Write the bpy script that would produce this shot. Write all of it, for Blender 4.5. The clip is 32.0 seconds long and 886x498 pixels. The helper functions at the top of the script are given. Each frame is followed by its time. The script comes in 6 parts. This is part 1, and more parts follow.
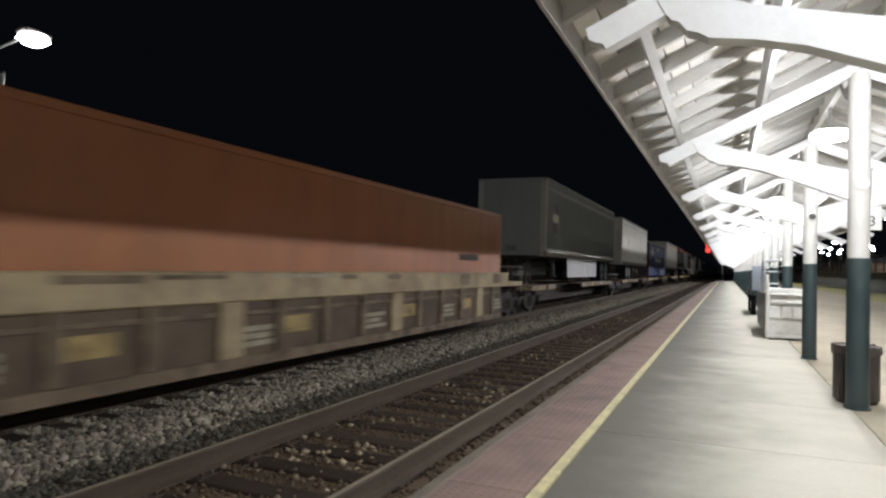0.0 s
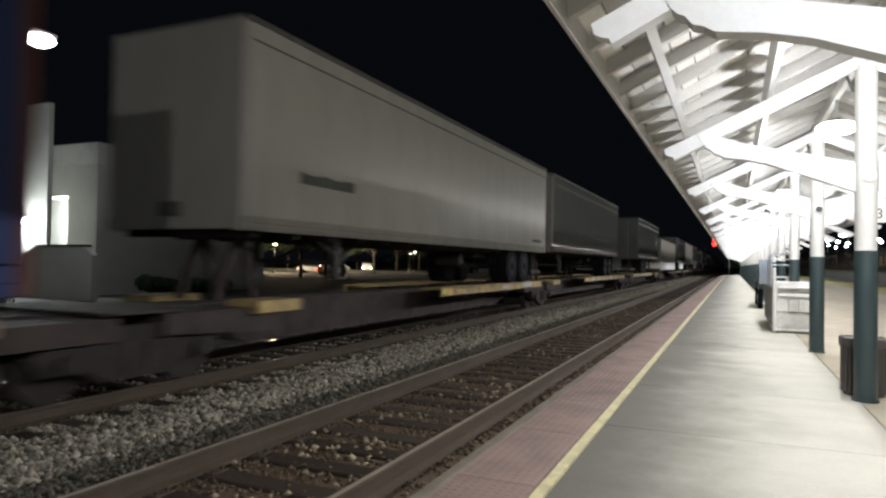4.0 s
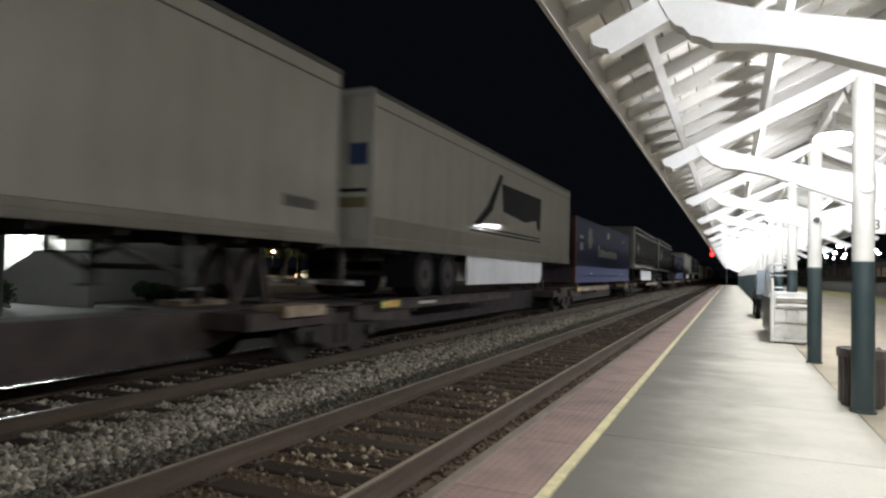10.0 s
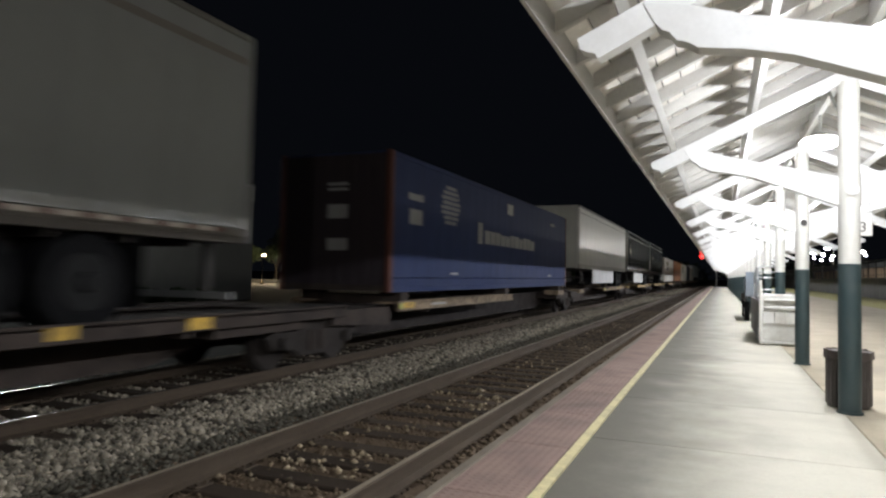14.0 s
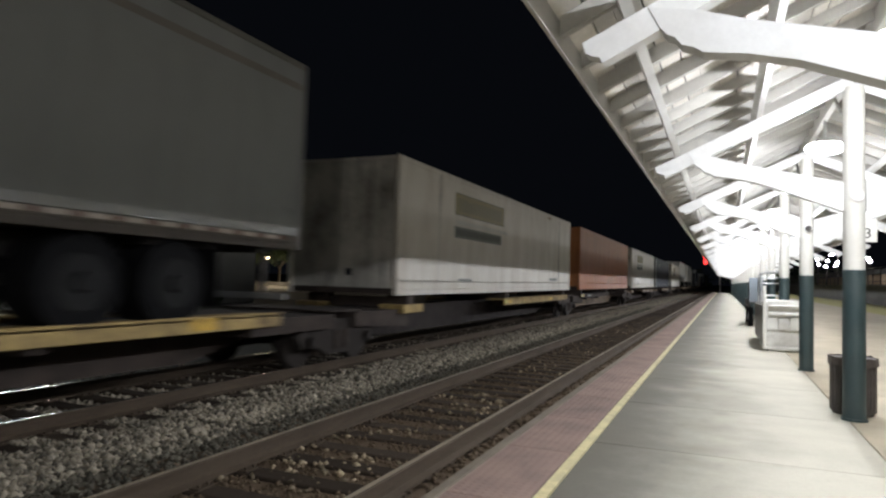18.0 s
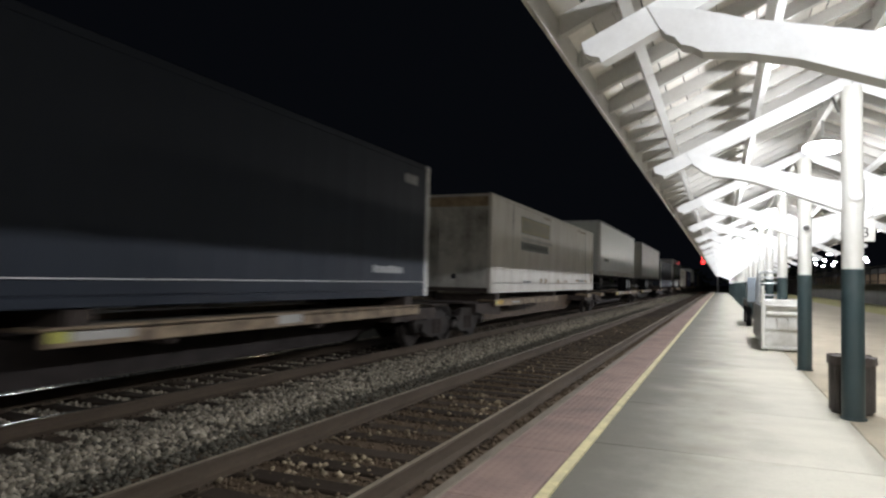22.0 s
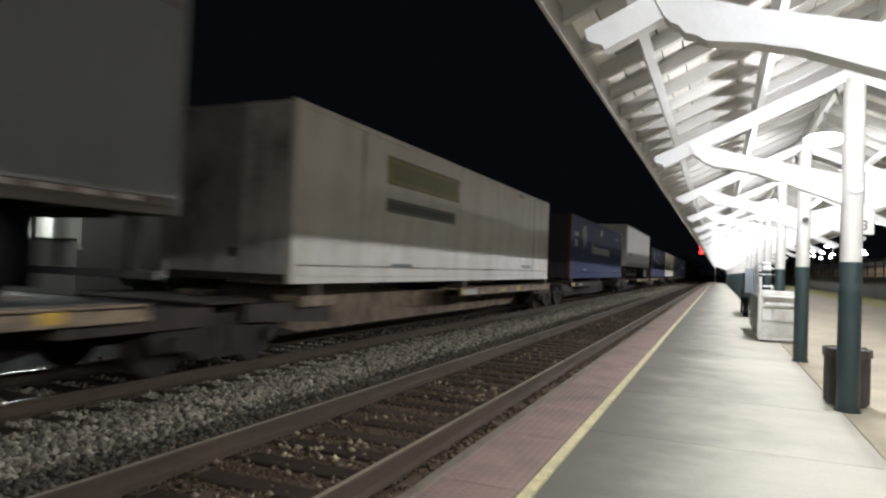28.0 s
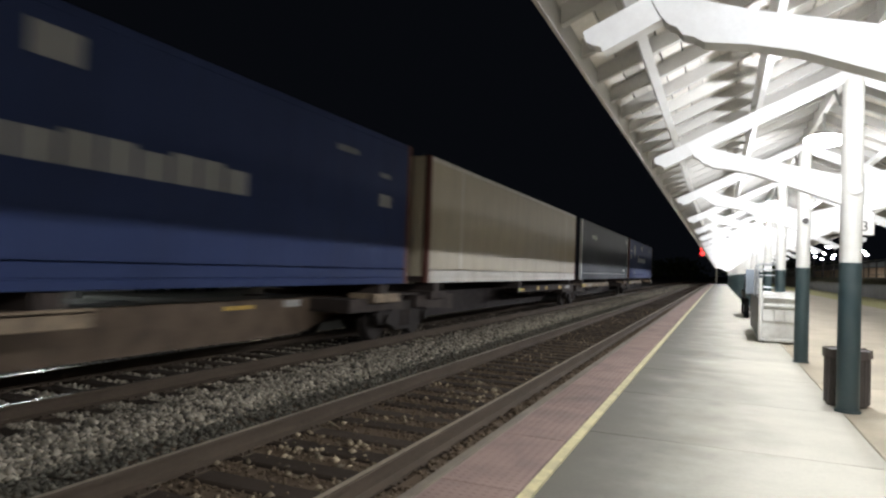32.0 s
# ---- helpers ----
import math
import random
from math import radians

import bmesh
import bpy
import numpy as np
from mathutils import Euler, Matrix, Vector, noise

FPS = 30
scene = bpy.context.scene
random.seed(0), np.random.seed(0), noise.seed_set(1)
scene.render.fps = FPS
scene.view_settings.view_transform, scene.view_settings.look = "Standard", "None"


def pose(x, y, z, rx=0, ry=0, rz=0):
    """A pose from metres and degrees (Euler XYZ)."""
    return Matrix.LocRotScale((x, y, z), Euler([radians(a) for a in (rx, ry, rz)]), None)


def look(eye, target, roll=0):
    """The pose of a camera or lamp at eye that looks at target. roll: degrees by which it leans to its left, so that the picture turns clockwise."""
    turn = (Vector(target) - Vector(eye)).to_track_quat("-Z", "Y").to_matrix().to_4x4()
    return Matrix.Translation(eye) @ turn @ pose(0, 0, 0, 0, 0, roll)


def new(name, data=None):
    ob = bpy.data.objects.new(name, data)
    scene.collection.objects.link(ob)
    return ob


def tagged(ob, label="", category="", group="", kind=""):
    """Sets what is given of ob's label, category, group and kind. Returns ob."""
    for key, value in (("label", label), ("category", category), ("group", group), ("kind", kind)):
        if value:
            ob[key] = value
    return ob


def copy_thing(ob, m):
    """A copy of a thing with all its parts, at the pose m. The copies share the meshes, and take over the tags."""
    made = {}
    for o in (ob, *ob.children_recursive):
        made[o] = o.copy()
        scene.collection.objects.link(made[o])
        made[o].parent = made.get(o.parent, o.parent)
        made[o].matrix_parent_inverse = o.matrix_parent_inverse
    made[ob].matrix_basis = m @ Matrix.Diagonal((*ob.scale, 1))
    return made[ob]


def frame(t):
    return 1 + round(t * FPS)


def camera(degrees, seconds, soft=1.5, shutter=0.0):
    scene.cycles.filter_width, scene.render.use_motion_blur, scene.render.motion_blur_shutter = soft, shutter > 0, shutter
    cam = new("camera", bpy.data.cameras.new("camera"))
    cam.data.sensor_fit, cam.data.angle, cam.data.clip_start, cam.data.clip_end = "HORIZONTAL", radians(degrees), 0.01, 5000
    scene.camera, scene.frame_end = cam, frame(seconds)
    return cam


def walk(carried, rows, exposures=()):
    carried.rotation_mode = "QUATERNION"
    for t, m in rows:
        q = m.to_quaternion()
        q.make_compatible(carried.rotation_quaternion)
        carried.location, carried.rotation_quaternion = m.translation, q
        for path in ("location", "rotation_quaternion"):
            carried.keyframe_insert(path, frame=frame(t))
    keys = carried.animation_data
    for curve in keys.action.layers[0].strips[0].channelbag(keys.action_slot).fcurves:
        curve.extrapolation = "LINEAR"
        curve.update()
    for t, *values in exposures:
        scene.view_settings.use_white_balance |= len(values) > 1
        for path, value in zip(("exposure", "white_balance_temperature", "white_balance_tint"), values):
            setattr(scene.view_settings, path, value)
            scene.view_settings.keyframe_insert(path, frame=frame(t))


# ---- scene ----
cam = camera(68.6, 32.0, soft=2.4, shutter=0.4)
PATH = [
    (0, (-0.012, 0.028, 1.261), (-0.812, 1.861, 1.314), 1.4),
    (0.5, (-0.007, 0.01, 1.255), (-0.808, 1.842, 1.309), 1.1),
    (1, (-0.001, 0.005, 1.254), (-0.803, 1.836, 1.307), 1.0),
    (1.5, (0.002, 0.015, 1.258), (-0.802, 1.845, 1.306), 0.9),
    (2, (0.0, 0.015, 1.257), (-0.808, 1.844, 1.301), 1.0),
    (2.5, (-0.003, 0.016, 1.257), (-0.811, 1.845, 1.299), 1.0),
    (3, (-0.005, 0.024, 1.26), (-0.815, 1.853, 1.297), 0.9),
    (3.5, (-0.016, 0.014, 1.257), (-0.825, 1.842, 1.295), 0.9),
    (5.5, (-0.004, -0.003, 1.26), (-0.868, 1.8, 1.314), 1.2),
    (6, (-0.007, 0.002, 1.262), (-0.888, 1.797, 1.318), 1.3),
    (6.5, (-0.007, -0.007, 1.26), (-0.902, 1.781, 1.317), 1.3),
    (7, (-0.01, -0.003, 1.259), (-0.901, 1.786, 1.319), 1.0),
    (7.5, (-0.015, -0.006, 1.257), (-0.886, 1.794, 1.32), 1.0),
    (8, (-0.011, 0.01, 1.265), (-0.862, 1.819, 1.325), 1.1),
    (8.5, (-0.011, 0.002, 1.261), (-0.847, 1.817, 1.325), 1.0),
    (9, (-0.015, 0.01, 1.258), (-0.841, 1.83, 1.324), 1.0),
    (9.5, (-0.018, 0.015, 1.258), (-0.837, 1.838, 1.326), 1.3),
    (10, (-0.014, 0.003, 1.256), (-0.824, 1.831, 1.323), 1.3),
    (10.5, (-0.008, 0.007, 1.257), (-0.808, 1.839, 1.322), 1.2),
    (11, (-0.007, 0.014, 1.258), (-0.796, 1.851, 1.323), 1.1),
    (11.5, (-0.009, 0.012, 1.262), (-0.792, 1.851, 1.325), 1.2),
    (12, (-0.003, 0.008, 1.261), (-0.779, 1.849, 1.326), 1.0),
    (12.5, (0.002, 0.007, 1.258), (-0.773, 1.849, 1.328), 1.0),
    (13, (0.0, -0.001, 1.26), (-0.778, 1.84, 1.332), 0.9),
    (13.5, (0.0, 0.004, 1.264), (-0.783, 1.843, 1.337), 1.0),
    (14, (-0.002, 0.007, 1.261), (-0.787, 1.846, 1.338), 1.1),
    (14.5, (-0.007, 0.003, 1.259), (-0.792, 1.841, 1.338), 1.4),
    (16.5, (-0.003, 0.006, 1.262), (-0.794, 1.841, 1.351), 1.3),
    (17, (-0.011, 0.007, 1.259), (-0.804, 1.841, 1.35), 1.4),
    (17.5, (-0.006, 0.002, 1.255), (-0.799, 1.836, 1.345), 1.4),
    (18, (-0.004, 0.006, 1.258), (-0.798, 1.84, 1.346), 1.5),
    (18.5, (-0.005, 0.008, 1.258), (-0.799, 1.841, 1.345), 1.6),
    (19, (0.0, 0.001, 1.26), (-0.795, 1.834, 1.344), 1.7),
    (19.5, (-0.006, -0.006, 1.261), (-0.797, 1.829, 1.348), 1.7),
    (20, (0.003, -0.004, 1.26), (-0.785, 1.832, 1.349), 1.7),
    (20.5, (0.004, -0.003, 1.258), (-0.781, 1.834, 1.351), 1.4),
    (21, (-0.001, 0.009, 1.256), (-0.786, 1.846, 1.35), 1.2),
    (21.5, (-0.008, 0.006, 1.253), (-0.795, 1.842, 1.346), 1.1),
    (22, (-0.015, 0.007, 1.255), (-0.803, 1.843, 1.346), 1.3),
    (22.5, (-0.012, 0.01, 1.257), (-0.798, 1.847, 1.341), 1.6),
    (23, (-0.012, 0.018, 1.26), (-0.798, 1.856, 1.338), 1.6),
    (23.5, (-0.016, 0.014, 1.255), (-0.801, 1.852, 1.327), 1.9),
    (24, (-0.008, 0.014, 1.258), (-0.791, 1.853, 1.321), 2.2),
    (24.5, (-0.011, 0.017, 1.259), (-0.791, 1.857, 1.314), 2.2),
    (25, (-0.011, 0.016, 1.258), (-0.792, 1.857, 1.31), 2.1),
    (25.5, (-0.008, 0.019, 1.258), (-0.788, 1.86, 1.308), 2.2),
    (27.5, (-0.012, 0.016, 1.257), (-0.792, 1.857, 1.307), 2.2),
    (28, (-0.019, 0.017, 1.259), (-0.802, 1.856, 1.307), 2.2),
    (28.5, (-0.022, 0.015, 1.258), (-0.808, 1.853, 1.305), 2.2),
    (29, (-0.019, 0.015, 1.257), (-0.811, 1.851, 1.304), 2.2),
    (29.5, (-0.017, 0.014, 1.26), (-0.812, 1.849, 1.307), 2.4),
    (30, (-0.019, 0.01, 1.254), (-0.816, 1.844, 1.304), 2.3),
    (30.5, (-0.018, 0.016, 1.259), (-0.814, 1.85, 1.309), 2.2),
    (31, (-0.011, 0.009, 1.257), (-0.805, 1.844, 1.308), 2.2),
    (31.5, (-0.009, 0.007, 1.256), (-0.799, 1.844, 1.309), 2.2),
    (32, (-0.006, 0.008, 1.257), (-0.792, 1.846, 1.31), 2.1),
]
walk(cam, [(t, look(eye, target, roll)) for t, eye, target, roll in PATH], exposures=((0.0, -0.08), (3.0, 0.0), (5.0, 0.15), (6.5, 0.27), (8.0, 0.07), (10.0, 0.04), (12.0, 0.05), (15.0, 0.03), (17.0, 0.05), (19.0, -0.1), (21.0, -0.1), (22.5, -0.07), (24.0, -0.1), (25.0, -0.04), (28.0, 0.0), (29.0, -0.04), (30.5, 0.08), (32.0, 0.08)))

# ---- plan, in metres: x across the tracks, y along them, z = 0 on the platform ----
RAIL_Z = -0.26                 # top of the rails
NEAR_X, FAR_X = -3.10, -7.15   # centre lines of the two tracks
POST_X, POST_Y, BAY = 1.15, 3.40, 3.93
BAYS = range(-2, 27)
GROUND_Z = -0.62
TRAIN_SPEED = 16.8

# ---- night sky ----
world = bpy.data.worlds.new("night_sky")
scene.world = world
world.use_nodes = True
wn = world.node_tree.nodes
wn["Background"].inputs[0].default_value = (0.35, 0.42, 0.6, 1)
wn["Background"].inputs[1].default_value = 0.006


def point_light(name, x, y, z, watts, color=(1, 1, 1), radius=0.1):
    data = bpy.data.lights.new(name, "POINT")
    data.energy, data.color, data.shadow_soft_size = watts, color, radius
    ob = new(name, data)
    ob.location = (x, y, z)
    return ob


CANOPY_LIGHT_Y = [POST_Y + BAY * (k + 0.5) for k in range(-2, 26)]
for i, ly in enumerate(CANOPY_LIGHT_Y[:14]):
    point_light("canopy_lamp_light", POST_X, ly, 2.912, 375 if ly > 3 else 300, (0.9, 0.925, 1.0), 0.045)
for ly in CANOPY_LIGHT_Y[15::4]:
    point_light("canopy_lamp_light", POST_X, ly, 2.912, 1450, (0.9, 0.925, 1.0), 0.045)
point_light("yard_lamp_light", -22.0, 14.67, 8.2, 85, (0.95, 0.98, 1.0), 0.25)
point_light("wall_pack_light", -29.9, 19.0, 2.5, 1100, (0.93, 1.0, 1.0), 0.12)
point_light("wall_pack_light", -31.3, 22.2, 3.0, 620, (0.93, 1.0, 1.0), 0.12)
# first four: out of view, added to light the train and lawn
TOWN_LAMPS = ((12.0, -34.0, 8.0, 3000), (14.0, -12.0, 7.2, 450), (14.0, 13.0, 7.2, 560), (14.0, 45.0, 5.4, 900), (14.0, 66.8, 5.93, 220), (14.0, 70.0, 6.15, 220), (14.0, 73.2, 6.38, 220), (14.0, 89.8, 5.6, 700), (14.0, 106.0, 5.5, 1600))
for lx, ly, lz, watts in TOWN_LAMPS:
    point_light("town_lamp_light", lx, ly, lz, watts, (1.0, 0.96, 0.91), 0.06)
point_light("lot_light", -60.0, 92.3, 3.6, 5000, (1.0, 0.85, 0.62), 0.2)
point_light("lot_light", -58.0, 72.8, 2.9, 2200, (1.0, 0.8, 0.55), 0.2)
point_light("signal_glow", -3.58, 149.2, 6.6, 0.7, (1.0, 0.04, 0.03), 0.12)


# ---- materials ----
def node(nt, kind, **props):
    n = nt.nodes.new(kind)
    for key, value in props.items():
        n.inputs[key].default_value = value
    return n


def material(name, color, rough=0.6, metal=0.0, var=0.25, scale=6.0, fine=60.0, bump=0.15, dirt=None, dirt_amount=0.35,
             stretch=(1, 1, 1), piece=0.0, island=0.0, spec=0.5, span=(0.12, 0.15), grime_and_falloff=False, ripple=0.0):
    """A surface with a broad and a fine variation, stains of a second colour, fine relief and a shade of its own for each piece."""
    m = bpy.data.materials.new(name)
    m.use_nodes = True
    nt = m.node_tree
    bsdf = nt.nodes["Principled BSDF"]
    bsdf.inputs["Metallic"].default_value = metal
    bsdf.inputs["Specular IOR Level"].default_value = spec
    link = nt.links.new
    coord = nt.nodes.new("ShaderNodeTexCoord")
    mapping = nt.nodes.new("ShaderNodeMapping")
    mapping.inputs["Scale"].default_value = stretch
    link(coord.outputs["Object"], mapping.inputs[0])
    broad = node(nt, "ShaderNodeTexNoise", Scale=scale, Detail=6.0, Roughness=0.62)
    small = node(nt, "ShaderNodeTexNoise", Scale=fine, Detail=4.0, Roughness=0.6)
    if piece:
        info = nt.nodes.new("ShaderNodeObjectInfo")
        shift = nt.nodes.new("ShaderNodeVectorMath")
        shift.operation = "MULTIPLY_ADD"
        link(info.outputs["Random"], shift.inputs[0])
        shift.inputs[1].default_value = (37, 53, 71)
        link(mapping.outputs[0], shift.inputs[2])
        src = shift.outputs[0]
    else:
        src = mapping.outputs[0]
    link(src, broad.inputs["Vector"])
    link(src, small.inputs["Vector"])
    stain = dirt or tuple(c * 0.35 for c in color)
    ramp = nt.nodes.new("ShaderNodeValToRGB")
    ramp.color_ramp.elements[0].position, ramp.color_ramp.elements[1].position = 0.42, 0.72
    ramp.color_ramp.elements[0].color, ramp.color_ramp.elements[1].color = (0, 0, 0, 1), (dirt_amount,) * 3 + (1,)
    link(broad.outputs[0], ramp.inputs[0])
    mix = nt.nodes.new("ShaderNodeMix")
    mix.data_type = "RGBA"
    mix.inputs[6].default_value, mix.inputs[7].default_value = (*color, 1), (*stain, 1)
    link(ramp.outputs[0], mix.inputs[0])
    hsv = nt.nodes.new("ShaderNodeHueSaturation")
    shade = mix.outputs[2]
    if grime_and_falloff:
        # darker towards the yellow line: mottled grime, with the lamps' falloff painted in
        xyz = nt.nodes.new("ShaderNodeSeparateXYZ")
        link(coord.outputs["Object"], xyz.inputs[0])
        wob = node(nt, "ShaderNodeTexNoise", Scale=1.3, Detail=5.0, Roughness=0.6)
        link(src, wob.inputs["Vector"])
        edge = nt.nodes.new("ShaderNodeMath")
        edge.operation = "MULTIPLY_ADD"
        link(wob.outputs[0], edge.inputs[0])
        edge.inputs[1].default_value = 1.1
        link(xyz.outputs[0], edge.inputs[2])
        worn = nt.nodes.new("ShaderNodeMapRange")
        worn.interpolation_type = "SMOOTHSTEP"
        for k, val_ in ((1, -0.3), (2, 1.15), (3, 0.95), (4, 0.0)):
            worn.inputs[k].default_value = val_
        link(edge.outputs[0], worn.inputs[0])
        dimmed_grime = nt.nodes.new("ShaderNodeMix")
        dimmed_grime.data_type = "RGBA"
        dimmed_grime.inputs[7].default_value = (0.11, 0.101, 0.077, 1)
        link(shade, dimmed_grime.inputs[6])
        link(worn.outputs[0], dimmed_grime.inputs[0])
        shade = dimmed_grime.outputs[2]
    link(shade, hsv.inputs["Color"])
    val = nt.nodes.new("ShaderNodeMapRange")
    val.inputs[3].default_value, val.inputs[4].default_value = 1 - var, 1 + var
    link(small.outputs[0], val.inputs[0])
    last = val.outputs[0]
    if piece or island:
        if island:
            info = nt.nodes.new("ShaderNodeNewGeometry")
        each = nt.nodes.new("ShaderNodeMapRange")
        amount = piece or island
        each.inputs[3].default_value, each.inputs[4].default_value = 1 - amount, 1 + amount
        link(info.outputs["Random Per Island" if island else "Random"], each.inputs[0])
        times = nt.nodes.new("ShaderNodeMath")
        times.operation = "MULTIPLY"
        link(last, times.inputs[0])
        link(each.outputs[0], times.inputs[1])
        last = times.outputs[0]
    link(last, hsv.inputs["Value"])
    link(hsv.outputs[0], bsdf.inputs["Base Color"])
    ro = nt.nodes.new("ShaderNodeMapRange")
    ro.inputs[3].default_value, ro.inputs[4].default_value = max(rough - span[0], 0.012), min(rough + span[1], 1)
    link(broad.outputs[0], ro.inputs[0])
    link(ro.outputs[0], bsdf.inputs["Roughness"])
    if bump:
        b = node(nt, "ShaderNodeBump", Strength=bump, Distance=0.01)
        link(small.outputs[0], b.inputs["Height"])
        link(b.outputs[0], bsdf.inputs["Normal"])
    if ripple:
        # sheet metal that bulges a little between its upright posts
        squeeze = nt.nodes.new("ShaderNodeMapping")
        squeeze.inputs["Scale"].default_value = (0, 1, 0.03)
        link(coord.outputs["Object"], squeeze.inputs[0])
        bulge = node(nt, "ShaderNodeTexNoise", Scale=2.4, Detail=1.0, Roughness=0.4)
        link(squeeze.outputs[0], bulge.inputs["Vector"])
        b2 = node(nt, "ShaderNodeBump", Strength=1.0, Distance=ripple)
        link(bulge.outputs[0], b2.inputs["Height"])
        if bump:
            link(b.outputs[0], b2.inputs["Normal"])
        link(b2.outputs[0], bsdf.inputs["Normal"])
    return m


def glow(name, color, strength):
    m = bpy.data.materials.new(name)
    m.use_nodes = True
    b = m.node_tree.nodes["Principled BSDF"]
    b.inputs["Base Color"].default_value = (*color, 1)
    b.inputs["Emission Color"].default_value = (*color, 1)
    b.inputs["Emission Strength"].default_value = strength
    return m


CONCRETE = material("platform_concrete", (0.49, 0.465, 0.38), 0.85, var=0.1, scale=1.1, fine=38, bump=0.08, dirt=(0.28, 0.26, 0.21), dirt_amount=0.4, piece=0.05, grime_and_falloff=True)
OLD_CONCRETE = material("old_concrete", (0.43, 0.375, 0.275), 0.9, var=0.14, scale=0.9, fine=40, bump=0.15, dirt=(0.22, 0.2, 0.15), dirt_amount=0.5, piece=0.06)
EDGE_CONCRETE = material("dirty_edge_concrete", (0.17, 0.14, 0.1), 0.9, var=0.2, scale=2.5, fine=40, bump=0.3, dirt=(0.09, 0.075, 0.06), dirt_amount=0.7)
TACTILE = material("tactile_paving", (0.25, 0.17, 0.137), 0.75, var=0.12, scale=2.2, fine=70, bump=0.1, dirt=(0.11, 0.075, 0.07), dirt_amount=0.6, piece=0.08)
YELLOW_PAINT = material("worn_yellow_paint", (0.62, 0.55, 0.3), 0.65, var=0.15, scale=7, fine=55, bump=0.1, dirt=(0.3, 0.27, 0.18), dirt_amount=0.75)
BALLAST = material("grey_ballast", (0.285, 0.25, 0.19), 0.85, spec=0.35, var=0.25, scale=30, fine=180, bump=0.3, island=0.75)
DIRTY_BALLAST = material("dark_grey_dirty_ballast", (0.115, 0.105, 0.08), 0.9, spec=0.2, var=0.25, scale=30, fine=180, bump=0.3, island=0.5)
TAN_BALLAST = material("tan_dusty_ballast", (0.29, 0.235, 0.155), 0.9, spec=0.25, var=0.25, scale=30, fine=180, bump=0.3, island=0.7)
BROWN_BALLAST = material("rust_stained_ballast", (0.125, 0.092, 0.06), 0.9, spec=0.15, var=0.25, scale=30, fine=180, bump=0.3, island=0.22)
BALLAST_BED = material("ballast_bed", (0.15, 0.13, 0.1), 0.95, spec=0.1, var=0.4, scale=14, fine=60, bump=0.9)
BROWN_BED = material("rust_brown_bed", (0.125, 0.09, 0.06), 0.95, spec=0.1, var=0.4, scale=10, fine=60, bump=0.9)
SLEEPER = material("creosoted_timber", (0.055, 0.042, 0.031), 0.95, spec=0.08, var=0.3, scale=5, fine=50, bump=0.5, dirt=(0.055, 0.043, 0.033), dirt_amount=0.6, stretch=(0.3, 3, 3), piece=0.3)
RAIL_SIDE = material("rusty_rail_web", (0.08, 0.06, 0.042), 0.8, 0.0, spec=0.2, var=0.25, scale=5, fine=70, bump=0.2, stretch=(1, 0.2, 1))
RAIL_TOP = material("polished_rail_head", (0.4, 0.39, 0.37), 0.19, 1.0, var=0.1, scale=8, fine=60, bump=0.03, stretch=(1, 0.1, 1))
DULL_RAIL_TOP = material("dull_rail_head", (0.3, 0.25, 0.18), 0.55, 0.15, var=0.15, scale=8, fine=60, bump=0.03, stretch=(1, 0.1, 1))
GROUND = material("dark_ground", (0.035, 0.033, 0.027), 0.95, var=0.3, scale=0.35, fine=9, bump=0.5, dirt=(0.05, 0.06, 0.03))
GRASS = material("dry_grass", (0.36, 0.34, 0.12), 0.95, var=0.4, scale=1.5, fine=30, bump=0.7, dirt=(0.3, 0.26, 0.12), dirt_amount=0.8)
LOT_PAVING = material("worn_lot_paving", (0.15, 0.14, 0.115), 0.9, var=0.2, scale=0.4, fine=8, bump=0.2, dirt=(0.07, 0.065, 0.05), dirt_amount=0.7)
ASPHALT = material("asphalt", (0.06, 0.06, 0.058), 0.9, var=0.25, scale=1.2, fine=60, bump=0.3)
WHITE_WOOD = material("white_painted_timber", (0.66, 0.66, 0.64), 0.6, var=0.08, scale=3, fine=40, bump=0.12, dirt=(0.5, 0.48, 0.44), dirt_amount=0.45, stretch=(1, 1, 1), piece=0.05)
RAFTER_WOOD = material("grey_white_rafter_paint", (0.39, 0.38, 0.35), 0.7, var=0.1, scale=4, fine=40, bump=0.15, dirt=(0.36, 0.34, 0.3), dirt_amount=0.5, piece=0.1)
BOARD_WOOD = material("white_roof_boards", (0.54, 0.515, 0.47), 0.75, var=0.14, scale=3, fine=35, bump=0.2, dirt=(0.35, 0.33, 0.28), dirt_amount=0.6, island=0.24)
GREEN_PAINT = material("dark_green_steel_paint", (0.028, 0.047, 0.049), 0.45, var=0.12, scale=6, fine=60, bump=0.06, dirt=(0.05, 0.06, 0.055), dirt_amount=0.3)
WHITE_STEEL = material("white_steel_paint", (0.6, 0.59, 0.54), 0.45, var=0.05, scale=5, fine=60, bump=0.04, dirt=(0.5, 0.48, 0.42), dirt_amount=0.35)
ROOF_TOP = material("dark_roofing", (0.05, 0.05, 0.05), 0.95)
LAMP_GLOW = glow("lamp_diffuser", (0.95, 0.98, 1.0), 14.0)
YARD_GLOW = glow("yard_lamp_lens", (0.95, 0.98, 1.0), 90.0)
WARM_GLOW = glow("warm_lamp_lens", (1.0, 0.75, 0.45), 25.0)
WHITE_GLOW = glow("white_lamp_lens", (1.0, 0.95, 0.85), 25.0)
RED_GLOW = glow("red_signal_lens", (1.0, 0.03, 0.03), 5.0)
TAIL_GLOW = glow("red_tail_lens", (1.0, 0.05, 0.02), 8.0)
DARK_STEEL = material("dark_steel", (0.05, 0.045, 0.04), 0.6, 0.4, var=0.2, scale=6, fine=60, bump=0.15)
